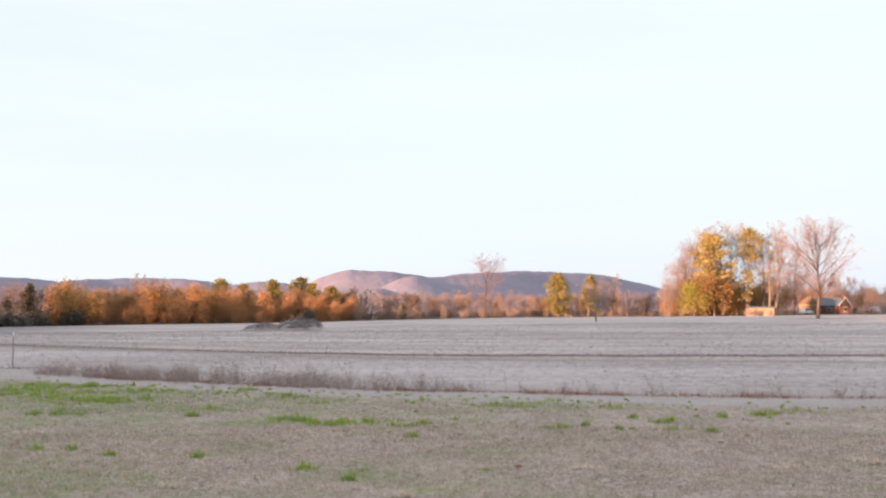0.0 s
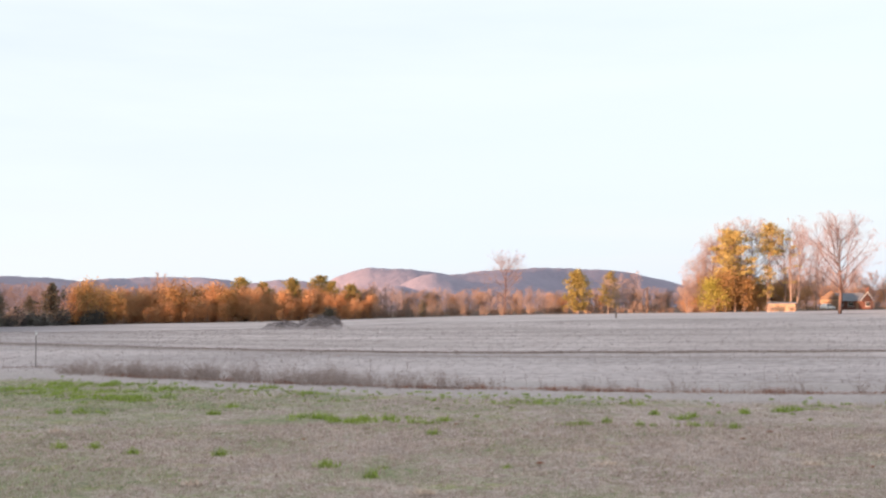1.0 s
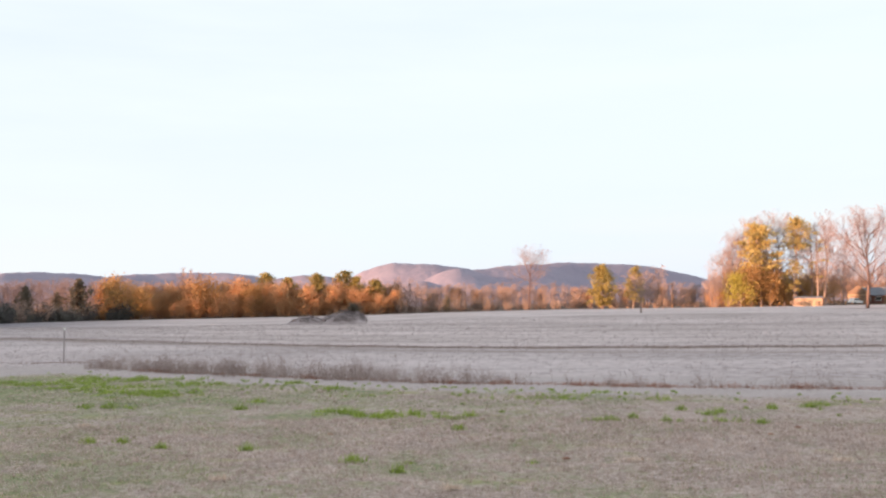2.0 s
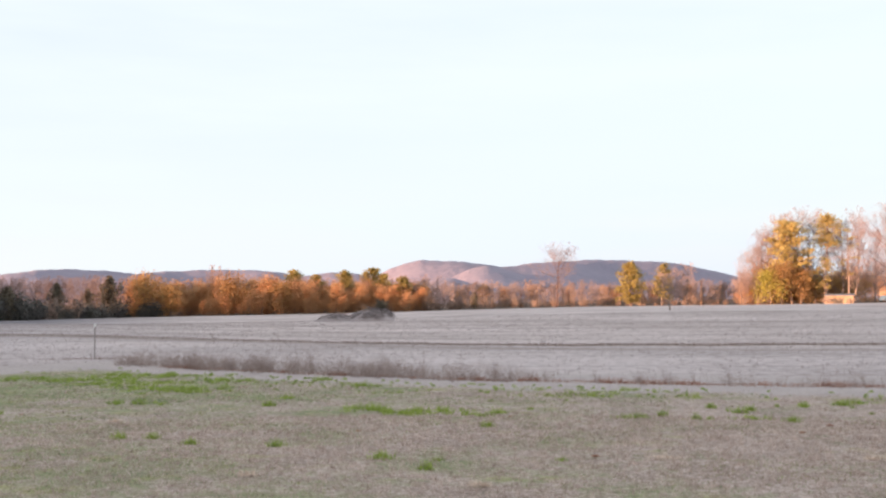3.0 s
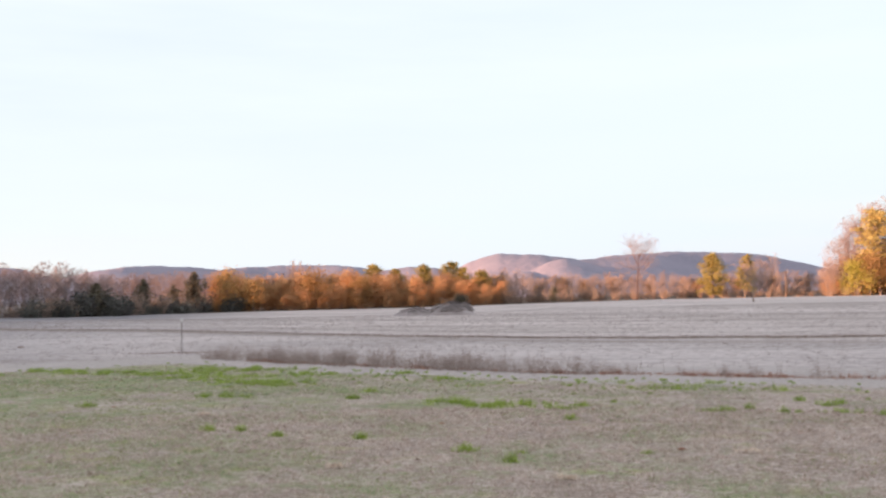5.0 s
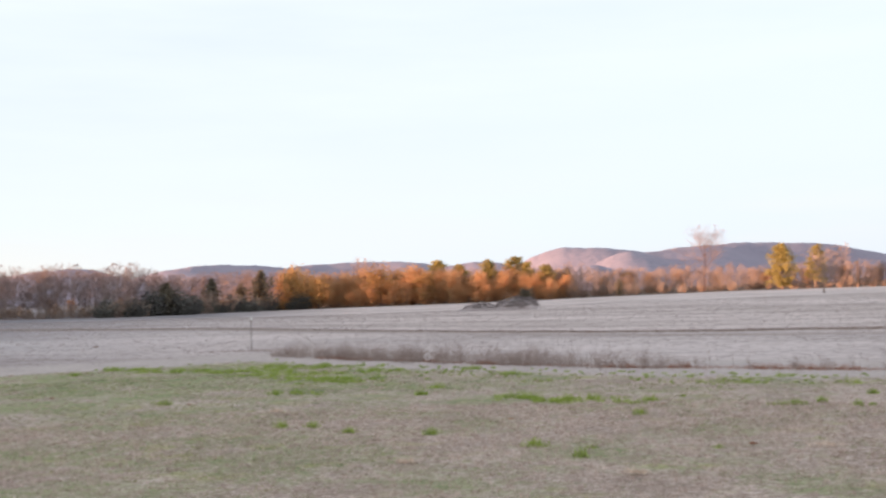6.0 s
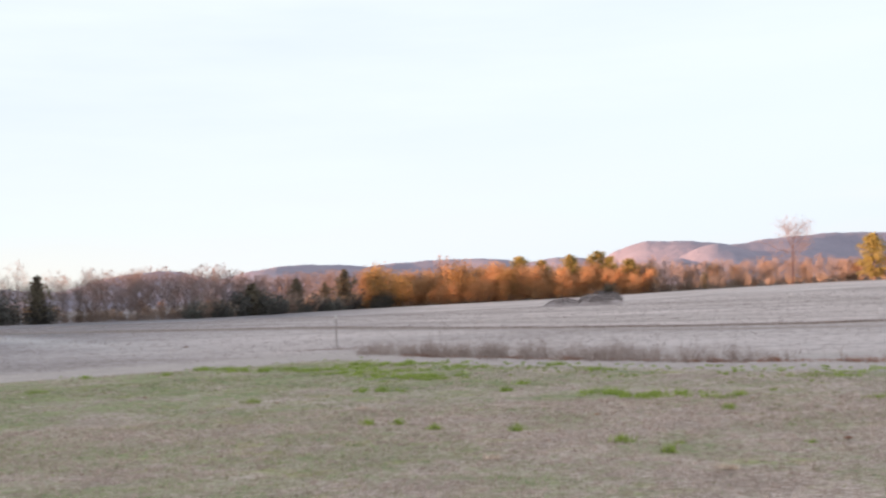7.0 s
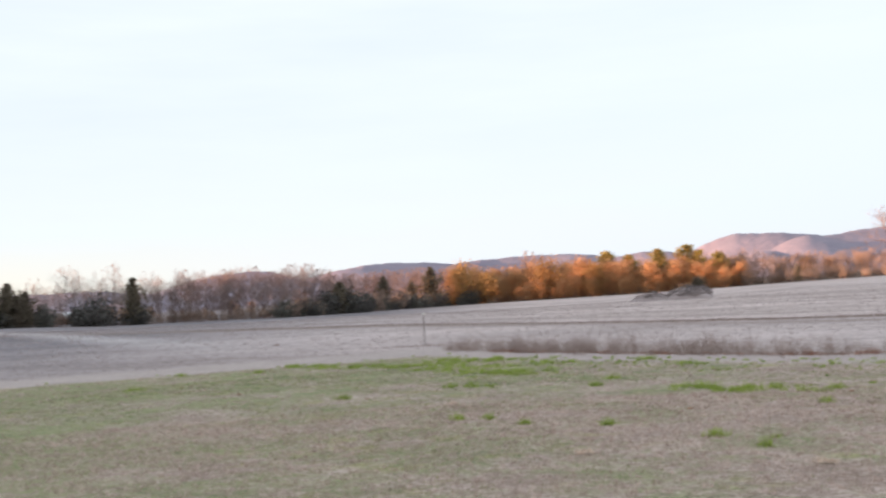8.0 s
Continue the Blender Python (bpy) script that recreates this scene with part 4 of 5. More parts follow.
MATS = [
    (-2.51, 17.09, 0.20, 0.12), (-1.90, 16.70, 0.46, 0.24), (-1.45, 16.65, 0.22, 0.16), (-1.54, 16.30, 0.14, 0.10), (-2.15, 16.85, 0.20, 0.12), (-0.98, 16.85, 0.22, 0.14), (-0.60, 16.25, 0.20, 0.14), (-0.33, 16.49, 0.14, 0.14),
    (3.36, 15.71, 0.20, 0.10), (3.29, 16.74, 0.14, 0.10), (1.58, 15.86, 0.22, 0.08), (5.14, 17.73, 0.12, 0.10), (5.41, 18.02, 0.22, 0.12), (-6.36, 18.02, 0.34, 0.16),
    (-8.60, 23.30, 0.70, 0.30), (-8.00, 24.30, 0.90, 0.30), (-6.40, 20.60, 0.80, 0.28), (-7.40, 21.10, 0.60, 0.25), (-9.80, 22.90, 0.60, 0.28), (-11.40, 23.50, 0.90, 0.30),
]
MATS_FAR = [
    (-12.50, 23.90, 0.60, 0.20), (-8.45, 21.75, 0.55, 0.25), (-6.15, 20.1, 0.55, 0.22), (-6.36, 23.03, 0.30, 0.20), (-5.64, 23.03, 0.30, 0.18), (-4.10, 23.03, 0.20, 0.14), (-3.05, 21.53, 0.22, 0.16), (0.39, 20.72, 0.24, 0.16),
    (0.97, 19.50, 0.40, 0.20), (1.51, 19.97, 0.26, 0.18), (2.07, 20.47, 0.20, 0.14), (2.91, 19.05, 0.16, 0.12), (-4.05, 18.94, 0.14, 0.12), (-15.07, 22.17, 0.12, 0.10),
    (-13.09, 22.34, 0.16, 0.12), (-13.85, 18.72, 0.20, 0.12), (-8.22, 22.28, 0.40, 0.20), (-9.00, 24.60, 0.60, 0.25), (-7.20, 22.40, 0.35, 0.20), (6.15, 18.73, 0.16, 0.12),
]
TINY = []
xs, ys, ls = [], [], []
for _ in range(170):
    tx = g.uniform(-1, 1) ** 3 * 11.0 - 3.0 + g.normal() * 2.5
    TINY.append((tx, float(lawn_edge(tx)) - abs(g.normal()) * 1.5 + 0.2, g.uniform(0.02, 0.05), 0.03))
for tx, ty, w, d in TUFTS + MATS + MATS_FAR + TINY:
    tx, ty = tx * 0.984, ty * 0.984
    mat = w > 0.12
    if mat:
        w, d = w * 1.1, d * 1.5
    if mat and tx > -1.0 and ty > 18.2:
        w, d = w * 1.5, d * 1.3
    n = int((60 if w > 0.051 else 22) + (3000 if ty > 19 else 3600) * w * d * (1.0 if mat else 3.0))
    if mat:
        # a mat is a scatter of small clumps, some tall and some low
        m = int(55 * w * d + 7)
        cx, cy, ch = g.normal(size=m) * w * 0.6, g.normal(size=m) * d * 0.6, g.uniform(0.35, 1.25, m)
        pick = g.randint(0, m, n)
        px, py, tall_by = cx[pick] + g.normal(size=n) * 0.055, cy[pick] + g.normal(size=n) * 0.055, ch[pick]
    else:
        px, py, tall_by = g.normal(size=n) * w * 0.6, g.normal(size=n) * d * 0.6, np.ones(n)
    if mat and tx > -1.0 and ty > 18.2:
        px, py, tall_by = px[::3], py[::3], tall_by[::3]
    xs.append(tx + px)
    ys.append(ty + py)
    ls.append(g.uniform(0.04, 0.115, len(px)) * tall_by * (1.0 if w > 0.051 else 0.5))
xs, ys, ls = np.concatenate(xs), np.concatenate(ys), np.concatenate(ls)
blades("green_grass", xs, ys, ls, np.full(len(xs), 0.011), 0.75, GREEN, "bright green tufts of new grass in the dead lawn", "grass", 44)

# pale scraps of bleached straw
xs, ys = [], []
for tx, ty, w in ((1.50, 11.62, 0.16), (3.70, 11.70, 0.14), (4.62, 12.30, 0.16), (4.75, 12.0, 0.10), (-0.35, 9.95, 0.12), (-2.6, 10.4, 0.10), (-5.6, 14.9, 0.12)):
    xs.append(tx + g.normal(size=150) * w * 0.5)
    ys.append(ty + g.normal(size=150) * w * 0.35)
xs, ys = np.concatenate(xs), np.concatenate(ys)
PALE = material("bleached_straw", [(0.62, 0.49, 0.39), (0.80, 0.66, 0.55)], (3, 0.5), per_object=0.0, per_island=0.5)
blades("bleached_straw", xs, ys, g.uniform(0.03, 0.08, len(xs)), np.full(len(xs), 0.009), 2.0, PALE, "pale bleached straw scattered on the lawn", "straw", 45, 0.01)


def strip(n, x0, x1, line, spread, seed):
    q = np.random.RandomState(seed)
    x = q.uniform(x0, x1, n)
    return x, line(x) + q.normal(size=n) * spread, q


# dry weeds on the line between lawn and field
def weed_line(x):
    return 0.017 * x * x - 0.357 * x + 22.6


def weed_clumps(n, seed):
    """Bushy dead weeds: stalks that fan out from each root, with fine side shoots."""
    q = np.random.RandomState(seed)
    out = []
    for _ in range(n):
        x = q.uniform(-10.4, 14.0)
        swell = 0.5 + 0.25 * math.sin(x * 4.3 + math.sin(x * 1.7) * 2) + 0.25 * math.sin(x * 9.1 + 1)
        thin = float(smooth((x + 1.5) / 3.0))
        if q.rand() > (1.0 - 0.6 * thin) * (0.6 + 0.4 * swell - 0.35 * thin * (math.sin(x * 2.3 + 1) > 0)):
            continue
        if q.rand() < 0.85 * thin and math.sin(x * 2.3 + 1) + math.sin(x * 5.1) + 0.5 * math.sin(x * 11.0) < 0.2:
            continue
        y = float(weed_line(x)) + q.normal() * 0.3
        tall = (0.48 - 0.14 * thin) * (0.6 + 0.4 * float(smooth((x + 10.4) / 0.6))) * (0.6 + 0.45 * swell) * q.uniform(0.7, 1.15)
        root = np.array([x, y, float(height(x, y))])
        for _ in range(10):
            p = root + np.array([*q.normal(size=2) * 0.05, 0])
            d = np.array([*q.normal(size=2) * 0.38, 1.0])
            d = d / np.linalg.norm(d) * tall * q.uniform(0.3, 1.05)
            out.append((p, p + d, 0.003))
            for _ in range(4):
                c = p + d * q.uniform(0.3, 1.0)
                e = d + q.normal(size=3) * 0.6 * tall
                out.append((c, c + e * q.uniform(0.12, 0.34), 0.0026))
    return out


tagged(part("dry_weeds", mesh_np("dry_weeds", *ribbons(weed_clumps(1300, 46)), flat=True), WEED), "row of dry grey-brown weeds along the field's edge", "weeds", kind="stuff")
x, y, q = strip(14000, -9.0, 16.0, weed_line, 0.19, 48)
k = q.rand(len(x)) < 0.5 + 0.4 * smooth(np.sin(x * 3.1 + 2 * np.sin(x * 1.3)) + np.sin(x * 7.7))
blades("red_weeds", x[k], y[k], q.uniform(0.03, 0.10, k.sum()) * (0.6 + 0.9 * smooth(np.sin(x[k] * 3.1 + 2 * np.sin(x[k] * 1.3)))), np.full(k.sum(), 0.010), 1.0, RUST, "low red-brown dead weeds along the margin", "weeds", 49)


# low dead weeds round the foot of the fence post
q = np.random.RandomState(53)
x, y = -12.3 + q.normal(size=420) * 0.8, 30.7 + q.normal(size=420) * 0.3
blades("red_weeds", x, y, q.uniform(0.03, 0.10, len(x)), np.full(len(x), 0.012), 0.9, FURROW, "low dead weeds round the foot of the fence post", "weeds", 54)


def furrow_line(x):
    return 36.15 + 0.043 * x + 0.426 * (np.sqrt((x + 2.0) ** 2 + 40.0) - (x + 2.0)) - 0.364 * np.maximum(-22.0 - x, 0.0)


x, y, q = strip(30000, -40.0, 30.0, furrow_line, 0.42, 50)
k = q.rand(len(x)) < 0.25 + 0.6 * smooth((x + 16) / 16)
x, y = x[k], y[k]
blades("furrow_weeds", x, y, q.uniform(0.03, 0.095, len(x)), np.full(len(x), 0.012), 0.9, FURROW, "brown dead weeds in the field's terrace furrow", "weeds", 51)


def tall_weed(x, y, h, seed):
    """One dead weed: a thin stem with short side shoots."""
    q = np.random.RandomState(seed)
    ob = thing("tall_weed", x, y, float(height(x, y)), "tall thin dead weed stalk standing in the stubble", "weed", "tall weeds")
    stem, shoots = [], []
    pts = branch(stem, q, np.zeros(3), np.array([0, 0, 1.0]), h, 0.005, 5, 0.2, 0.08)
    for p, d, _ in pts[2:]:
        for _ in range(7):
            d2 = d + q.normal(size=3) * 0.7
            shoots.append((p, p + d2 / np.linalg.norm(d2) * h * q.uniform(0.1, 0.25), 0.004))
    part("stem", mesh_np("stem", *tubes(stem, 4)), WEED, ob)
    part("seed_head", mesh_np("seed_head", *ribbons(shoots), flat=True), WEED, ob)


for i, (wx, wy, wh) in enumerate(((-6.9, 31.6, 0.62), (-2.9, 23.8, 0.75), (-2.0, 23.4, 0.8), (-1.2, 23.3, 0.7), (1.3, 22.4, 0.55), (5.8, 21.2, 0.62), (6.1, 21.3, 0.5), (7.6, 21.1, 0.5), (-0.4, 22.9, 0.6), (-3.8, 24.5, 0.7), (8.3, 21.0, 0.45))):
    tall_weed(wx, wy, wh * (0.5 + 0.07 * (i * 5 % 4)), 700 + i)

# dead leaves on the lawn
def dead_leaf(x, y, s, seed):
    q = np.random.RandomState(seed)
    ob = thing("dead_leaf", x, y, float(height(x, y)) + 0.03, "curled red-brown dead leaf on the lawn", "leaf", "dead leaves", q.uniform(0, 360))
    bm = bmesh.new()
    ring = [bm.verts.new((s * math.cos(a) * (1 + 0.25 * math.cos(5 * a)), 0.65 * s * math.sin(a) * (1 + 0.25 * math.cos(5 * a)), 0.35 * s * abs(math.sin(a)))) for a in np.linspace(0, 2 * np.pi, 15)[:-1]]
    mid = bm.verts.new((0, 0, 0))
    for a, b in zip(ring, ring[1:] + ring[:1]):
        bm.faces.new((mid, a, b))
    bmesh.ops.solidify(bm, geom=bm.faces[:], thickness=0.002)
    part("blade", bm, LEAF, ob)


LEAF = material("red_dead_leaf", [(0.30, 0.12, 0.07), (0.46, 0.22, 0.13)], (20, 4), rough=0.8)
for i, (lx, ly) in enumerate(((3.45, 13.60), (-10.4, 17.0), (4.0, 14.4), (-0.1, 15.5), (4.2, 11.4), (0.8, 11.6), (-2.0, 13.7), (-7.3, 15.7))):
    dead_leaf(lx, ly, 0.045, 800 + i)
q = random.Random(55)
for i in range(18):
    lx = q.uniform(-7.0, 9.0)
    dead_leaf(lx, float(weed_line(lx)) - 0.35 + q.gauss(0, 0.15), q.uniform(0.03, 0.06), 830 + i)

# ---- fence post ----
px, py = -12.1, 30.7
post = thing("fence_post", px, py, float(height(px, py)), "thin dark steel fence post with a white tip", "post")
bm = bmesh.new()
box(bm, -0.015, -0.004, -0.1, 0.015, 0.004, 0.93, 0.002)
box(bm, -0.004, 0.004, -0.1, 0.004, 0.026, 0.93, 0.002)
for i in range(16):
    box(bm, -0.007, -0.010, 0.08 + i * 0.055, 0.007, -0.004, 0.10 + i * 0.055)
part("shaft", bm, STEEL, post)
bm = bmesh.new()
box(bm, -0.02, -0.010, 0.93, 0.02, 0.030, 1.02, 0.006)
part("cap", bm, WHITE, post, "white-painted post tip")

# ---- brush heap in the field ----
hx, hy = -14.9, 102.0
heap = thing("brush_heap", hx, hy, float(height(hx, hy)), "grey heap of cleared brush and soil in the field", "brush heap")
heap.matrix_basis = heap.matrix_basis @ Matrix.Scale(1.08, 4)


def mound(cx, cy, rx, ry, h, seed):
    q = np.random.RandomState(seed)
    nu, nv = 48, 16
    a = np.linspace(0, 2 * np.pi, nu, endpoint=False)[:, None]
    s = np.linspace(0, 1, nv)[None]
    ph = q.uniform(0, 6.28, 6)
    rim = 1 + 0.12 * np.sin(3 * a + ph[0]) + 0.07 * np.sin(7 * a + ph[1])
    x, y = cx + rx * s * rim * np.cos(a), cy + ry * s * rim * np.sin(a)
    z = h * (1 - s ** 2.3) * (1 + 0.12 * np.sin(4 * x + ph[2]) * np.sin(3 * y + ph[3])) + q.normal(size=(nu, nv)) * 0.035 * (1 - s) - 0.06
    return np.stack([x + 0 * z, y + 0 * z, z], -1).reshape(-1, 3), nu, nv


SOIL = material("grey_soil", [(0.29, 0.24, 0.232), (0.45, 0.378, 0.366)], (5, 0.9), per_object=0.0, bump=0.8, bump_scale=9)
LOBES = ((-1.75, 0.0, 1.85, 1.4, 0.62, 1), (1.5, -0.4, 2.0, 1.6, 0.86, 2), (1.95, 0.5, 1.4, 1.2, 1.16, 3), (-2.6, 0.3, 1.3, 1.0, 0.40, 4))
for cx, cy, rx, ry, h, seed in LOBES:
    v, nu, nv = mound(cx, cy, rx, ry, h, seed)
    part("mound", grid_mesh("mound", v, nu, nv, wrap=True), SOIL, heap)
q = np.random.RandomState(60)
sticks = []
for i in range(1100):
    cx, cy, rx, ry, h, _ = LOBES[[0, 1, 1, 2, 1, 2][i % 6]]
    a, s = q.uniform(0, 6.28), 0.8 * math.sqrt(q.uniform(0, 1))
    p = np.array([cx + rx * s * math.cos(a), cy + ry * s * math.sin(a), h * (1 - s ** 2.3) + q.uniform(-0.04, 0.03)])
    # boughs lie along the slope of the heap
    d = np.array([1.0, 0.2 * q.normal(), 0.10 * q.normal() - 0.45 * s * np.sign(p[0] - cx) * 0.6]) + q.normal(size=3) * np.array([0.3, 0.5, 0.16])
    d = d / np.linalg.norm(d) * q.uniform(0.35, 1.1)
    rr = q.uniform(0.01, 0.03)
    sticks.append((p - d / 2, p + d / 2, rr, rr * 0.5))
tagged(part("brushwood", mesh_np("brushwood", *tubes(sticks, 4)), DEADWOOD, heap), "tangle of grey dead boughs", kind="stuff")
for i in range(9):
    seg = []
    foot = np.array([q.uniform(-0.5, 0.5), q.uniform(-0.9, 0.5), q.uniform(0.45, 0.75)])
    crest = np.array([q.uniform(1.6, 2.4), q.uniform(-0.2, 0.6), q.uniform(1.1, 1.35)])
    d = crest - foot
    branch(seg, q, foot, d / np.linalg.norm(d), float(np.linalg.norm(d)), q.uniform(0.05, 0.08), 5, -0.04, 0.04)
    part("log", mesh_np("log", *tubes(seg, 7)), DEADWOOD, heap, "grey fallen limb")
pts = np.array([2.2, 0.2, 1.46]) + q.normal(size=(460, 3)) * np.array([0.24, 0.2, 0.17])
tagged(part("evergreen_bough", mesh_np("evergreen_bough", *cards(pts, 0.09, q), flat=True), CEDAR_LEAF, heap), "dark green cedar bough thrown on the heap", kind="stuff")

# ---- clod in the field ----
clod_x, clod_y = -19.7, 35.3
bm = bmesh.new()
bmesh.ops.create_icosphere(bm, subdivisions=3, radius=1.0)
q = np.random.RandomState(77)
for v in bm.verts:
    v.co = Vector((v.co.x * 0.11, v.co.y * 0.08, max(v.co.z, -0.2) * 0.04)) * (1 + 0.22 * q.normal() * 0.6)
clod = part("earth_clod", bm, FURROW)
clod.matrix_basis = pose(clod_x, clod_y, float(height(clod_x, clod_y)) + 0.012, 0, 0, 20)
tagged(clod, "small dark clod of earth lying on the stubble", "clod")

# ---- pole and wire ----
x, y, z = at(9.6, 244)
pole = thing("utility_pole", x, y, z, "short brown wooden utility pole lit by low sun", "utility pole")
seg = []
branch(seg, np.random.RandomState(61), np.zeros(3), np.array([0, 0, 1.0]), 5.6, 0.16, 4, 0.4, 0.005)
part("shaft", mesh_np("shaft", *tubes([(p, q2, 0.17 - 0.012 * i, 0.16 - 0.012 * i) for i, (p, q2, _, _) in enumerate(seg)], 8)), TIMBER, pole)
bm = bmesh.new()
box(bm, -0.7, -0.27, 5.2, 0.7, -0.15, 5.33, 0.02)
part("crossarm", bm, TIMBER, pole)
for ix in (-0.6, 0.6):
    bm = bmesh.new()
    bmesh.ops.create_cone(bm, cap_ends=True, segments=8, radius1=0.05, radius2=0.03, depth=0.16, matrix=Matrix.Translation((ix, -0.21, 5.4)))
    part("insulator", bm, TIN, pole)
x2, y2, _ = at(6.1, 238)
wire_segs = []
for u in range(12):
    a, b = u / 12, (u + 1) / 12
    pt = [np.array([x + (x2 - x) * c, y - 0.25 + (y2 - y) * c, z + 5.42 - 1.2 * c * (1 - c)]) for c in (a, b)]
    wire_segs.append((pt[0], pt[1], 0.02, 0.02))
tagged(part("overhead_wire", mesh_np("overhead_wire", *tubes(wire_segs, 4)), STEEL), "thin overhead wire running from the pole into the trees", "wire")

# ---- houses ----


def gable(bm, x0, x1, y0, y1, z0, z1, along_x=True):
    """A ridge roof as a solid with eaves."""
    if along_x:
        ym = (y0 + y1) / 2
        prof = [(x, yy, zz) for x in (x0, x1) for yy, zz in ((y0, z0), (y1, z0), (ym, z1))]
    else:
        xm = (x0 + x1) / 2
        prof = [(xx, y, zz) for y in (y0, y1) for xx, zz in ((x0, z0), (x1, z0), (xm, z1))]
    v = [bm.verts.new(p) for p in prof]
    for f in ((0, 2, 1), (3, 4, 5), (0, 3, 5, 2), (1, 2, 5, 4), (0, 1, 4, 3)):
        bm.faces.new([v[i] for i in f])
    bmesh.ops.recalc_face_normals(bm, faces=bm.faces)
    return bm


def window(parent, x, y, z, w, h):
    bm = bmesh.new()
    for a in ((x - w / 2 - 0.07, z - 0.07, x + w / 2 + 0.07, z), (x - w / 2 - 0.07, z + h, x + w / 2 + 0.07, z + h + 0.07), (x - w / 2 - 0.07, z, x - w / 2, z + h), (x + w / 2, z, x + w / 2 + 0.07, z + h), (x - 0.02, z, x + 0.02, z + h)):
        box(bm, a[0], y - 0.07, a[1], a[2], y - 0.003, a[3])
    win = part("window", bm, WHITE, parent)
    bm = bmesh.new()
    box(bm, x - w / 2, y - 0.03, z, x + w / 2, y - 0.004, z + h)
    part("pane", bm, GLASS, win)


def simple(name, parent, mat, dims, label="", bevel=0.0):
    bm = bmesh.new()
    box(bm, *dims, bevel)
    return part(name, bm, mat, parent, label)


def house_at(name, az, r, label, category, size=1.0):
    x, y, z = at(az, r)
    ob = thing(name, x, y, z, label, category)
    ob.matrix_basis = pose(x, y, z, 0, 0, -az) @ Matrix.Scale(size, 4)
    return ob


# long low shed
shed = house_at("shed", 16.26, 243, "low tan shed with a flat grey roof beside the grove", "shed", 0.74)
simple("wall", shed, SIDING, (-3.7, -1.6, -0.3, 3.7, 1.8, 2.25))
bm = bmesh.new()
v = [bm.verts.new(p) for p in ((-4.0, -2.0, 2.25), (4.0, -2.0, 2.25), (4.0, 2.1, 2.7), (-4.0, 2.1, 2.7), (-4.0, -2.0, 2.42), (4.0, -2.0, 2.42), (4.0, 2.1, 2.87), (-4.0, 2.1, 2.87))]
for f in ((0, 3, 2, 1), (4, 5, 6, 7), (0, 1, 5, 4), (1, 2, 6, 5), (2, 3, 7, 6), (3, 0, 4, 7)):
    bm.faces.new([v[i] for i in f])
part("roof", bm, ROOF, shed, "low grey sheet roof")

# garage with a tan gable
garage = house_at("garage", 18.6, 306, "brown-gabled garage behind a parked white car", "garage")
simple("wall", garage, SIDING, (-2.6, -2.2, -0.3, 2.6, 3.0, 2.7))
part("roof", gable(bmesh.new(), -3.1, 3.1, -2.7, 3.3, 2.7, 4.9, along_x=False), TIMBER, garage, "brown gable end and roof")
simple("garage_door", garage, TIMBER, (-1.9, -2.26, 0.0, 1.9, -2.203, 2.2))

# brick house with a grey roof and a gabled wing
house = house_at("house", 19.72, 312, "brick house with a grey shingle roof and gabled wing", "house", 0.94)
simple("wall", house, BRICK, (-5.2, -2.5, -0.3, 2.2, 3.5, 2.4))
part("roof", gable(bmesh.new(), -5.7, 2.4, -3.0, 4.0, 2.4, 4.7), ROOF, house, "grey shingle roof")
simple("wing_wall", house, BRICK, (2.0, -3.6, -0.3, 4.6, 2.0, 2.5))
part("wing_roof", gable(bmesh.new(), 1.6, 5.0, -4.0, 2.2, 2.5, 5.0, along_x=False), ROOF, house, "grey roof of the gabled wing")
bm = bmesh.new()
v = [bm.verts.new(p) for p in ((1.9, -4.06, 2.52), (4.7, -4.06, 2.52), (3.3, -4.06, 4.6), (1.9, -4.003, 2.52), (4.7, -4.003, 2.52), (3.3, -4.003, 4.6))]
for f in ((0, 1, 2), (3, 5, 4), (0, 3, 4, 1), (1, 4, 5, 2), (2, 5, 3, 0)):
    bm.faces.new([v[i] for i in f])
part("gable_panel", bm, BRICK, house, "brick gable end")
for sx in (-1, 1):
    bm = bmesh.new()
    p = [(3.3, 5.04), (3.3 + sx * 1.75, 2.48), (3.3 + sx * 1.75, 2.2), (3.3, 4.72)]
    f0 = [bm.verts.new((a, -4.14, c)) for a, c in p]
    f1 = [bm.verts.new((a, -4.07, c)) for a, c in p]
    bm.faces.new(f0)
    bm.faces.new(f1[::-1])
    for i in range(4):
        bm.faces.new((f0[i], f1[i], f1[(i + 1) % 4], f0[(i + 1) % 4]))
    bmesh.ops.recalc_face_normals(bm, faces=bm.faces)
    part("bargeboard", bm, WHITE, house)
simple("chimney", house, BRICK, (2.9, -0.4, 4.0, 3.7, 0.4, 6.2), bevel=0.04)
for wx in (-3.9, -1.2):
    window(house, wx, -2.5, 0.9, 1.3, 1.1)
window(house, 3.3, -3.6, 0.8, 1.0, 1.2)
simple("door", house, TIMBER, (0.1, -2.56, 0.0, 1.0, -2.503, 2.05))

# open carport with a pale roof
carport = house_at("carport", 21.65, 316, "open carport with a pale metal roof", "carport", 0.65)
part("roof", gable(bmesh.new(), -2.6, 2.6, -2.6, 2.6, 2.3, 3.2, along_x=False), TIN, carport)
for cx in (-2.2, 2.2):
    for cy in (-2.2, 2.2):
        simple("support", carport, WHITE, (cx - 0.07, cy - 0.07, -0.3, cx + 0.07, cy + 0.07, 2.32))

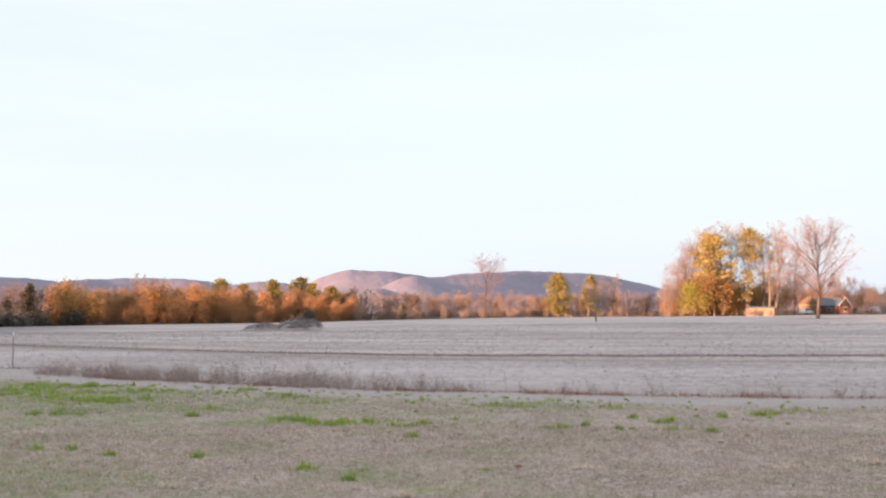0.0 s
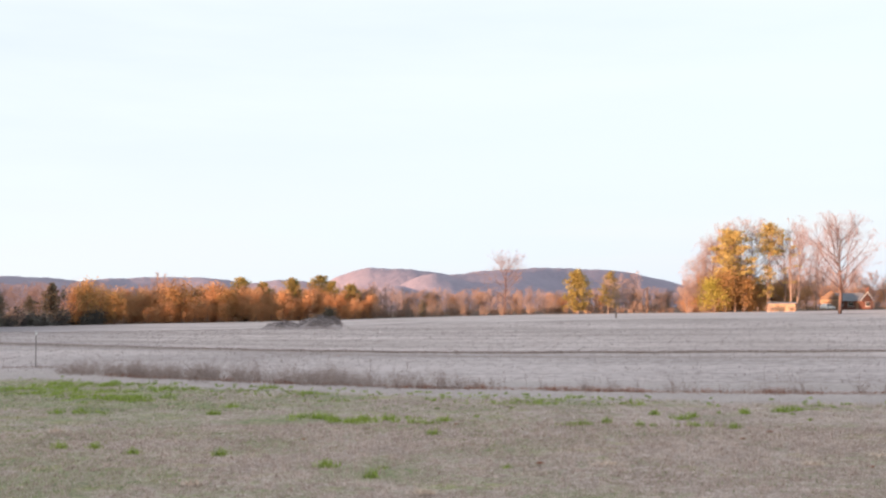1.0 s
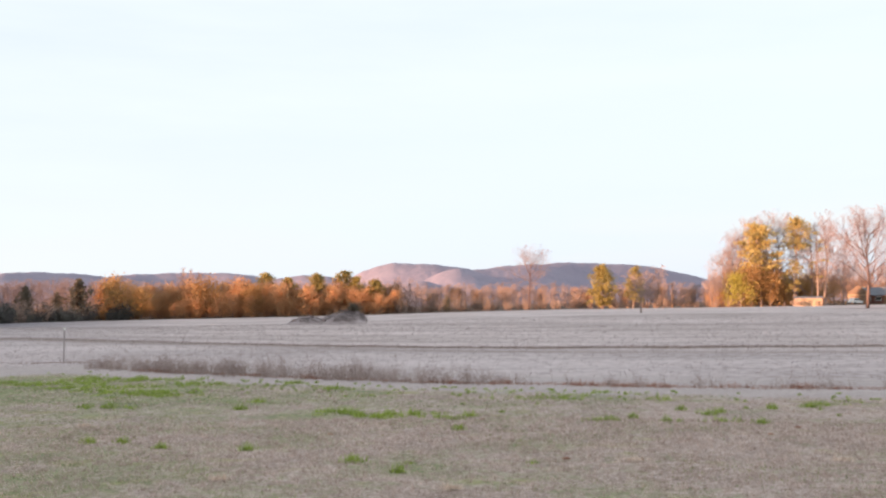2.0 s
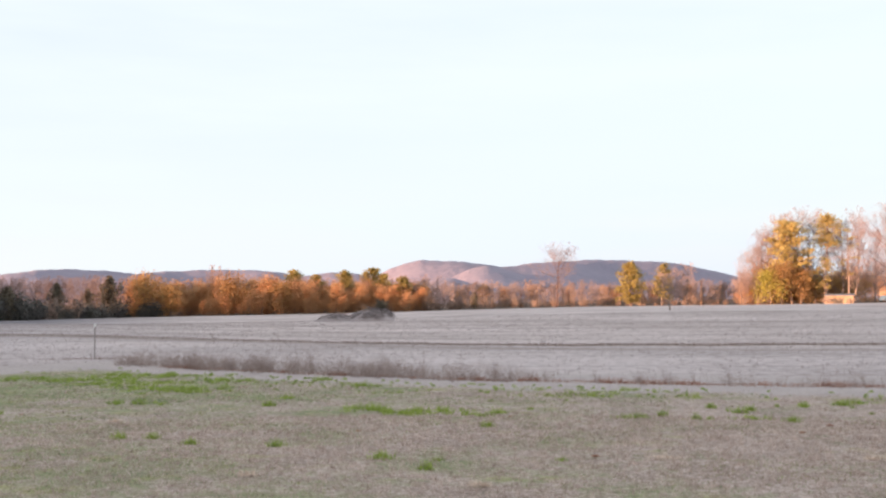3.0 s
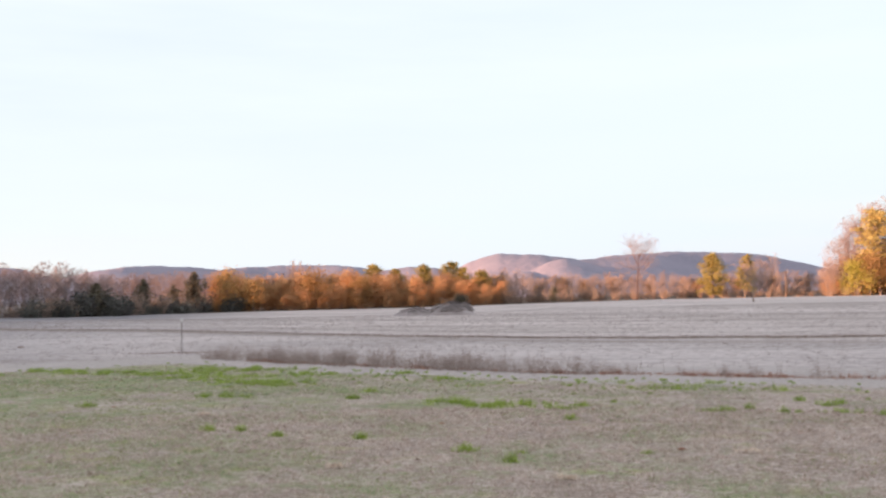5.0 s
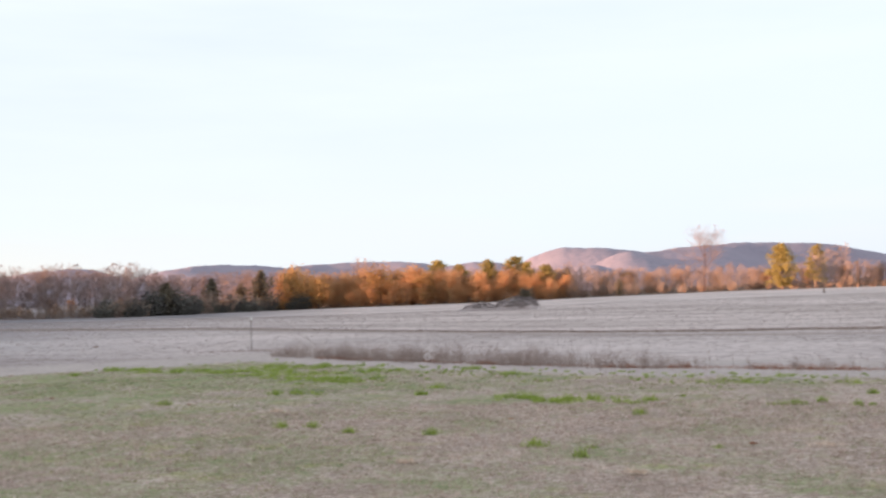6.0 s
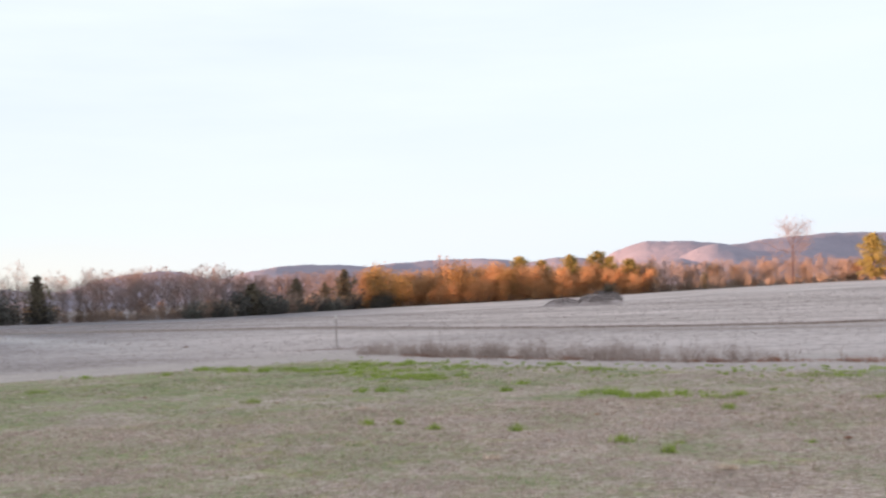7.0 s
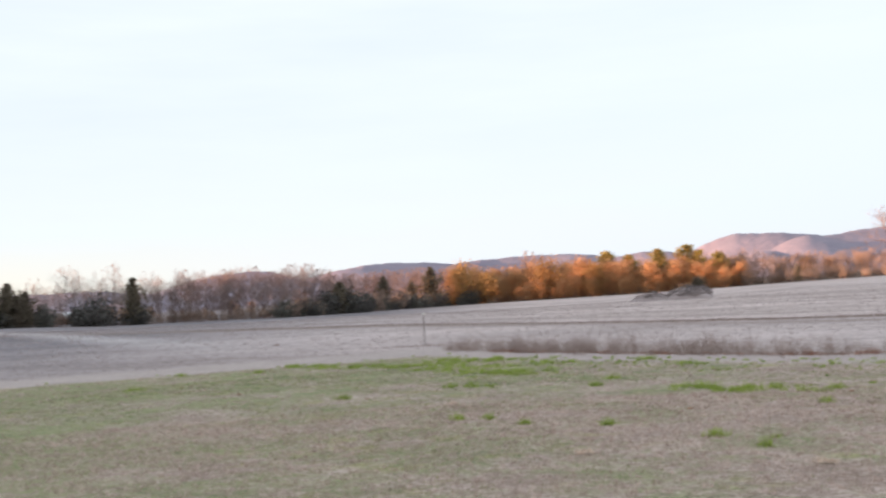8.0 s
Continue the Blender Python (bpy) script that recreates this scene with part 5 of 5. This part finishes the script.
# pale-roofed barn seen through the trees
barn = house_at("barn", -39.1, 216, "small barn with a pale metal roof behind bare trees", "barn", 0.75)
simple("wall", barn, BRICK, (-2.8, -2.0, -0.3, 2.8, 2.0, 2.0))
part("roof", gable(bmesh.new(), -3.1, 3.1, -2.4, 2.4, 2.0, 3.1), TIN, barn)

# parked white car
car = house_at("parked_car", 18.45, 300, "white car parked on the drive", "car")
car.matrix_basis = car.matrix_basis @ pose(0, 0, 0, 0, 0, 58)


def extruded(profile, y0, y1, bevel):
    bm = bmesh.new()
    f0 = [bm.verts.new((a, y0, c)) for a, c in profile]
    f1 = [bm.verts.new((a, y1, c)) for a, c in profile]
    bm.faces.new(f0)
    bm.faces.new(f1[::-1])
    n = len(profile)
    for i in range(n):
        bm.faces.new((f0[i], f1[i], f1[(i + 1) % n], f0[(i + 1) % n]))
    bmesh.ops.recalc_face_normals(bm, faces=bm.faces)
    bmesh.ops.bevel(bm, geom=bm.edges[:], offset=bevel, segments=2, affect="EDGES")
    return bm


part("body", extruded([(-2.2, 0.35), (2.2, 0.35), (2.25, 0.75), (1.3, 0.95), (-2.2, 1.0), (-2.3, 0.7)], -0.88, 0.88, 0.06), WHITE, car)
part("cabin", extruded([(-2.0, 0.98), (1.1, 0.95), (0.5, 1.55), (-1.7, 1.6)], -0.78, 0.78, 0.06), WHITE, car)
for sy in (-0.80, 0.80):
    bm = bmesh.new()
    for w0, w1 in ((-1.65, -0.5), (-0.42, 0.55)):
        box(bm, w0, sy - 0.012, 1.06, w1, sy + 0.012, 1.46, 0.005)
    part("side_window", bm, GLASS, car)
    for wx in (-1.4, 1.4):
        bm = bmesh.new()
        bmesh.ops.create_cone(bm, cap_ends=True, segments=18, radius1=0.33, radius2=0.33, depth=0.22, matrix=pose(wx, sy, 0.33, 90))
        wheel = part("wheel", bm, GUM, car)
        bm = bmesh.new()
        bmesh.ops.create_cone(bm, cap_ends=True, segments=14, radius1=0.19, radius2=0.19, depth=0.25, matrix=pose(wx, sy, 0.33, 90))
        part("rim", bm, TIN, wheel)
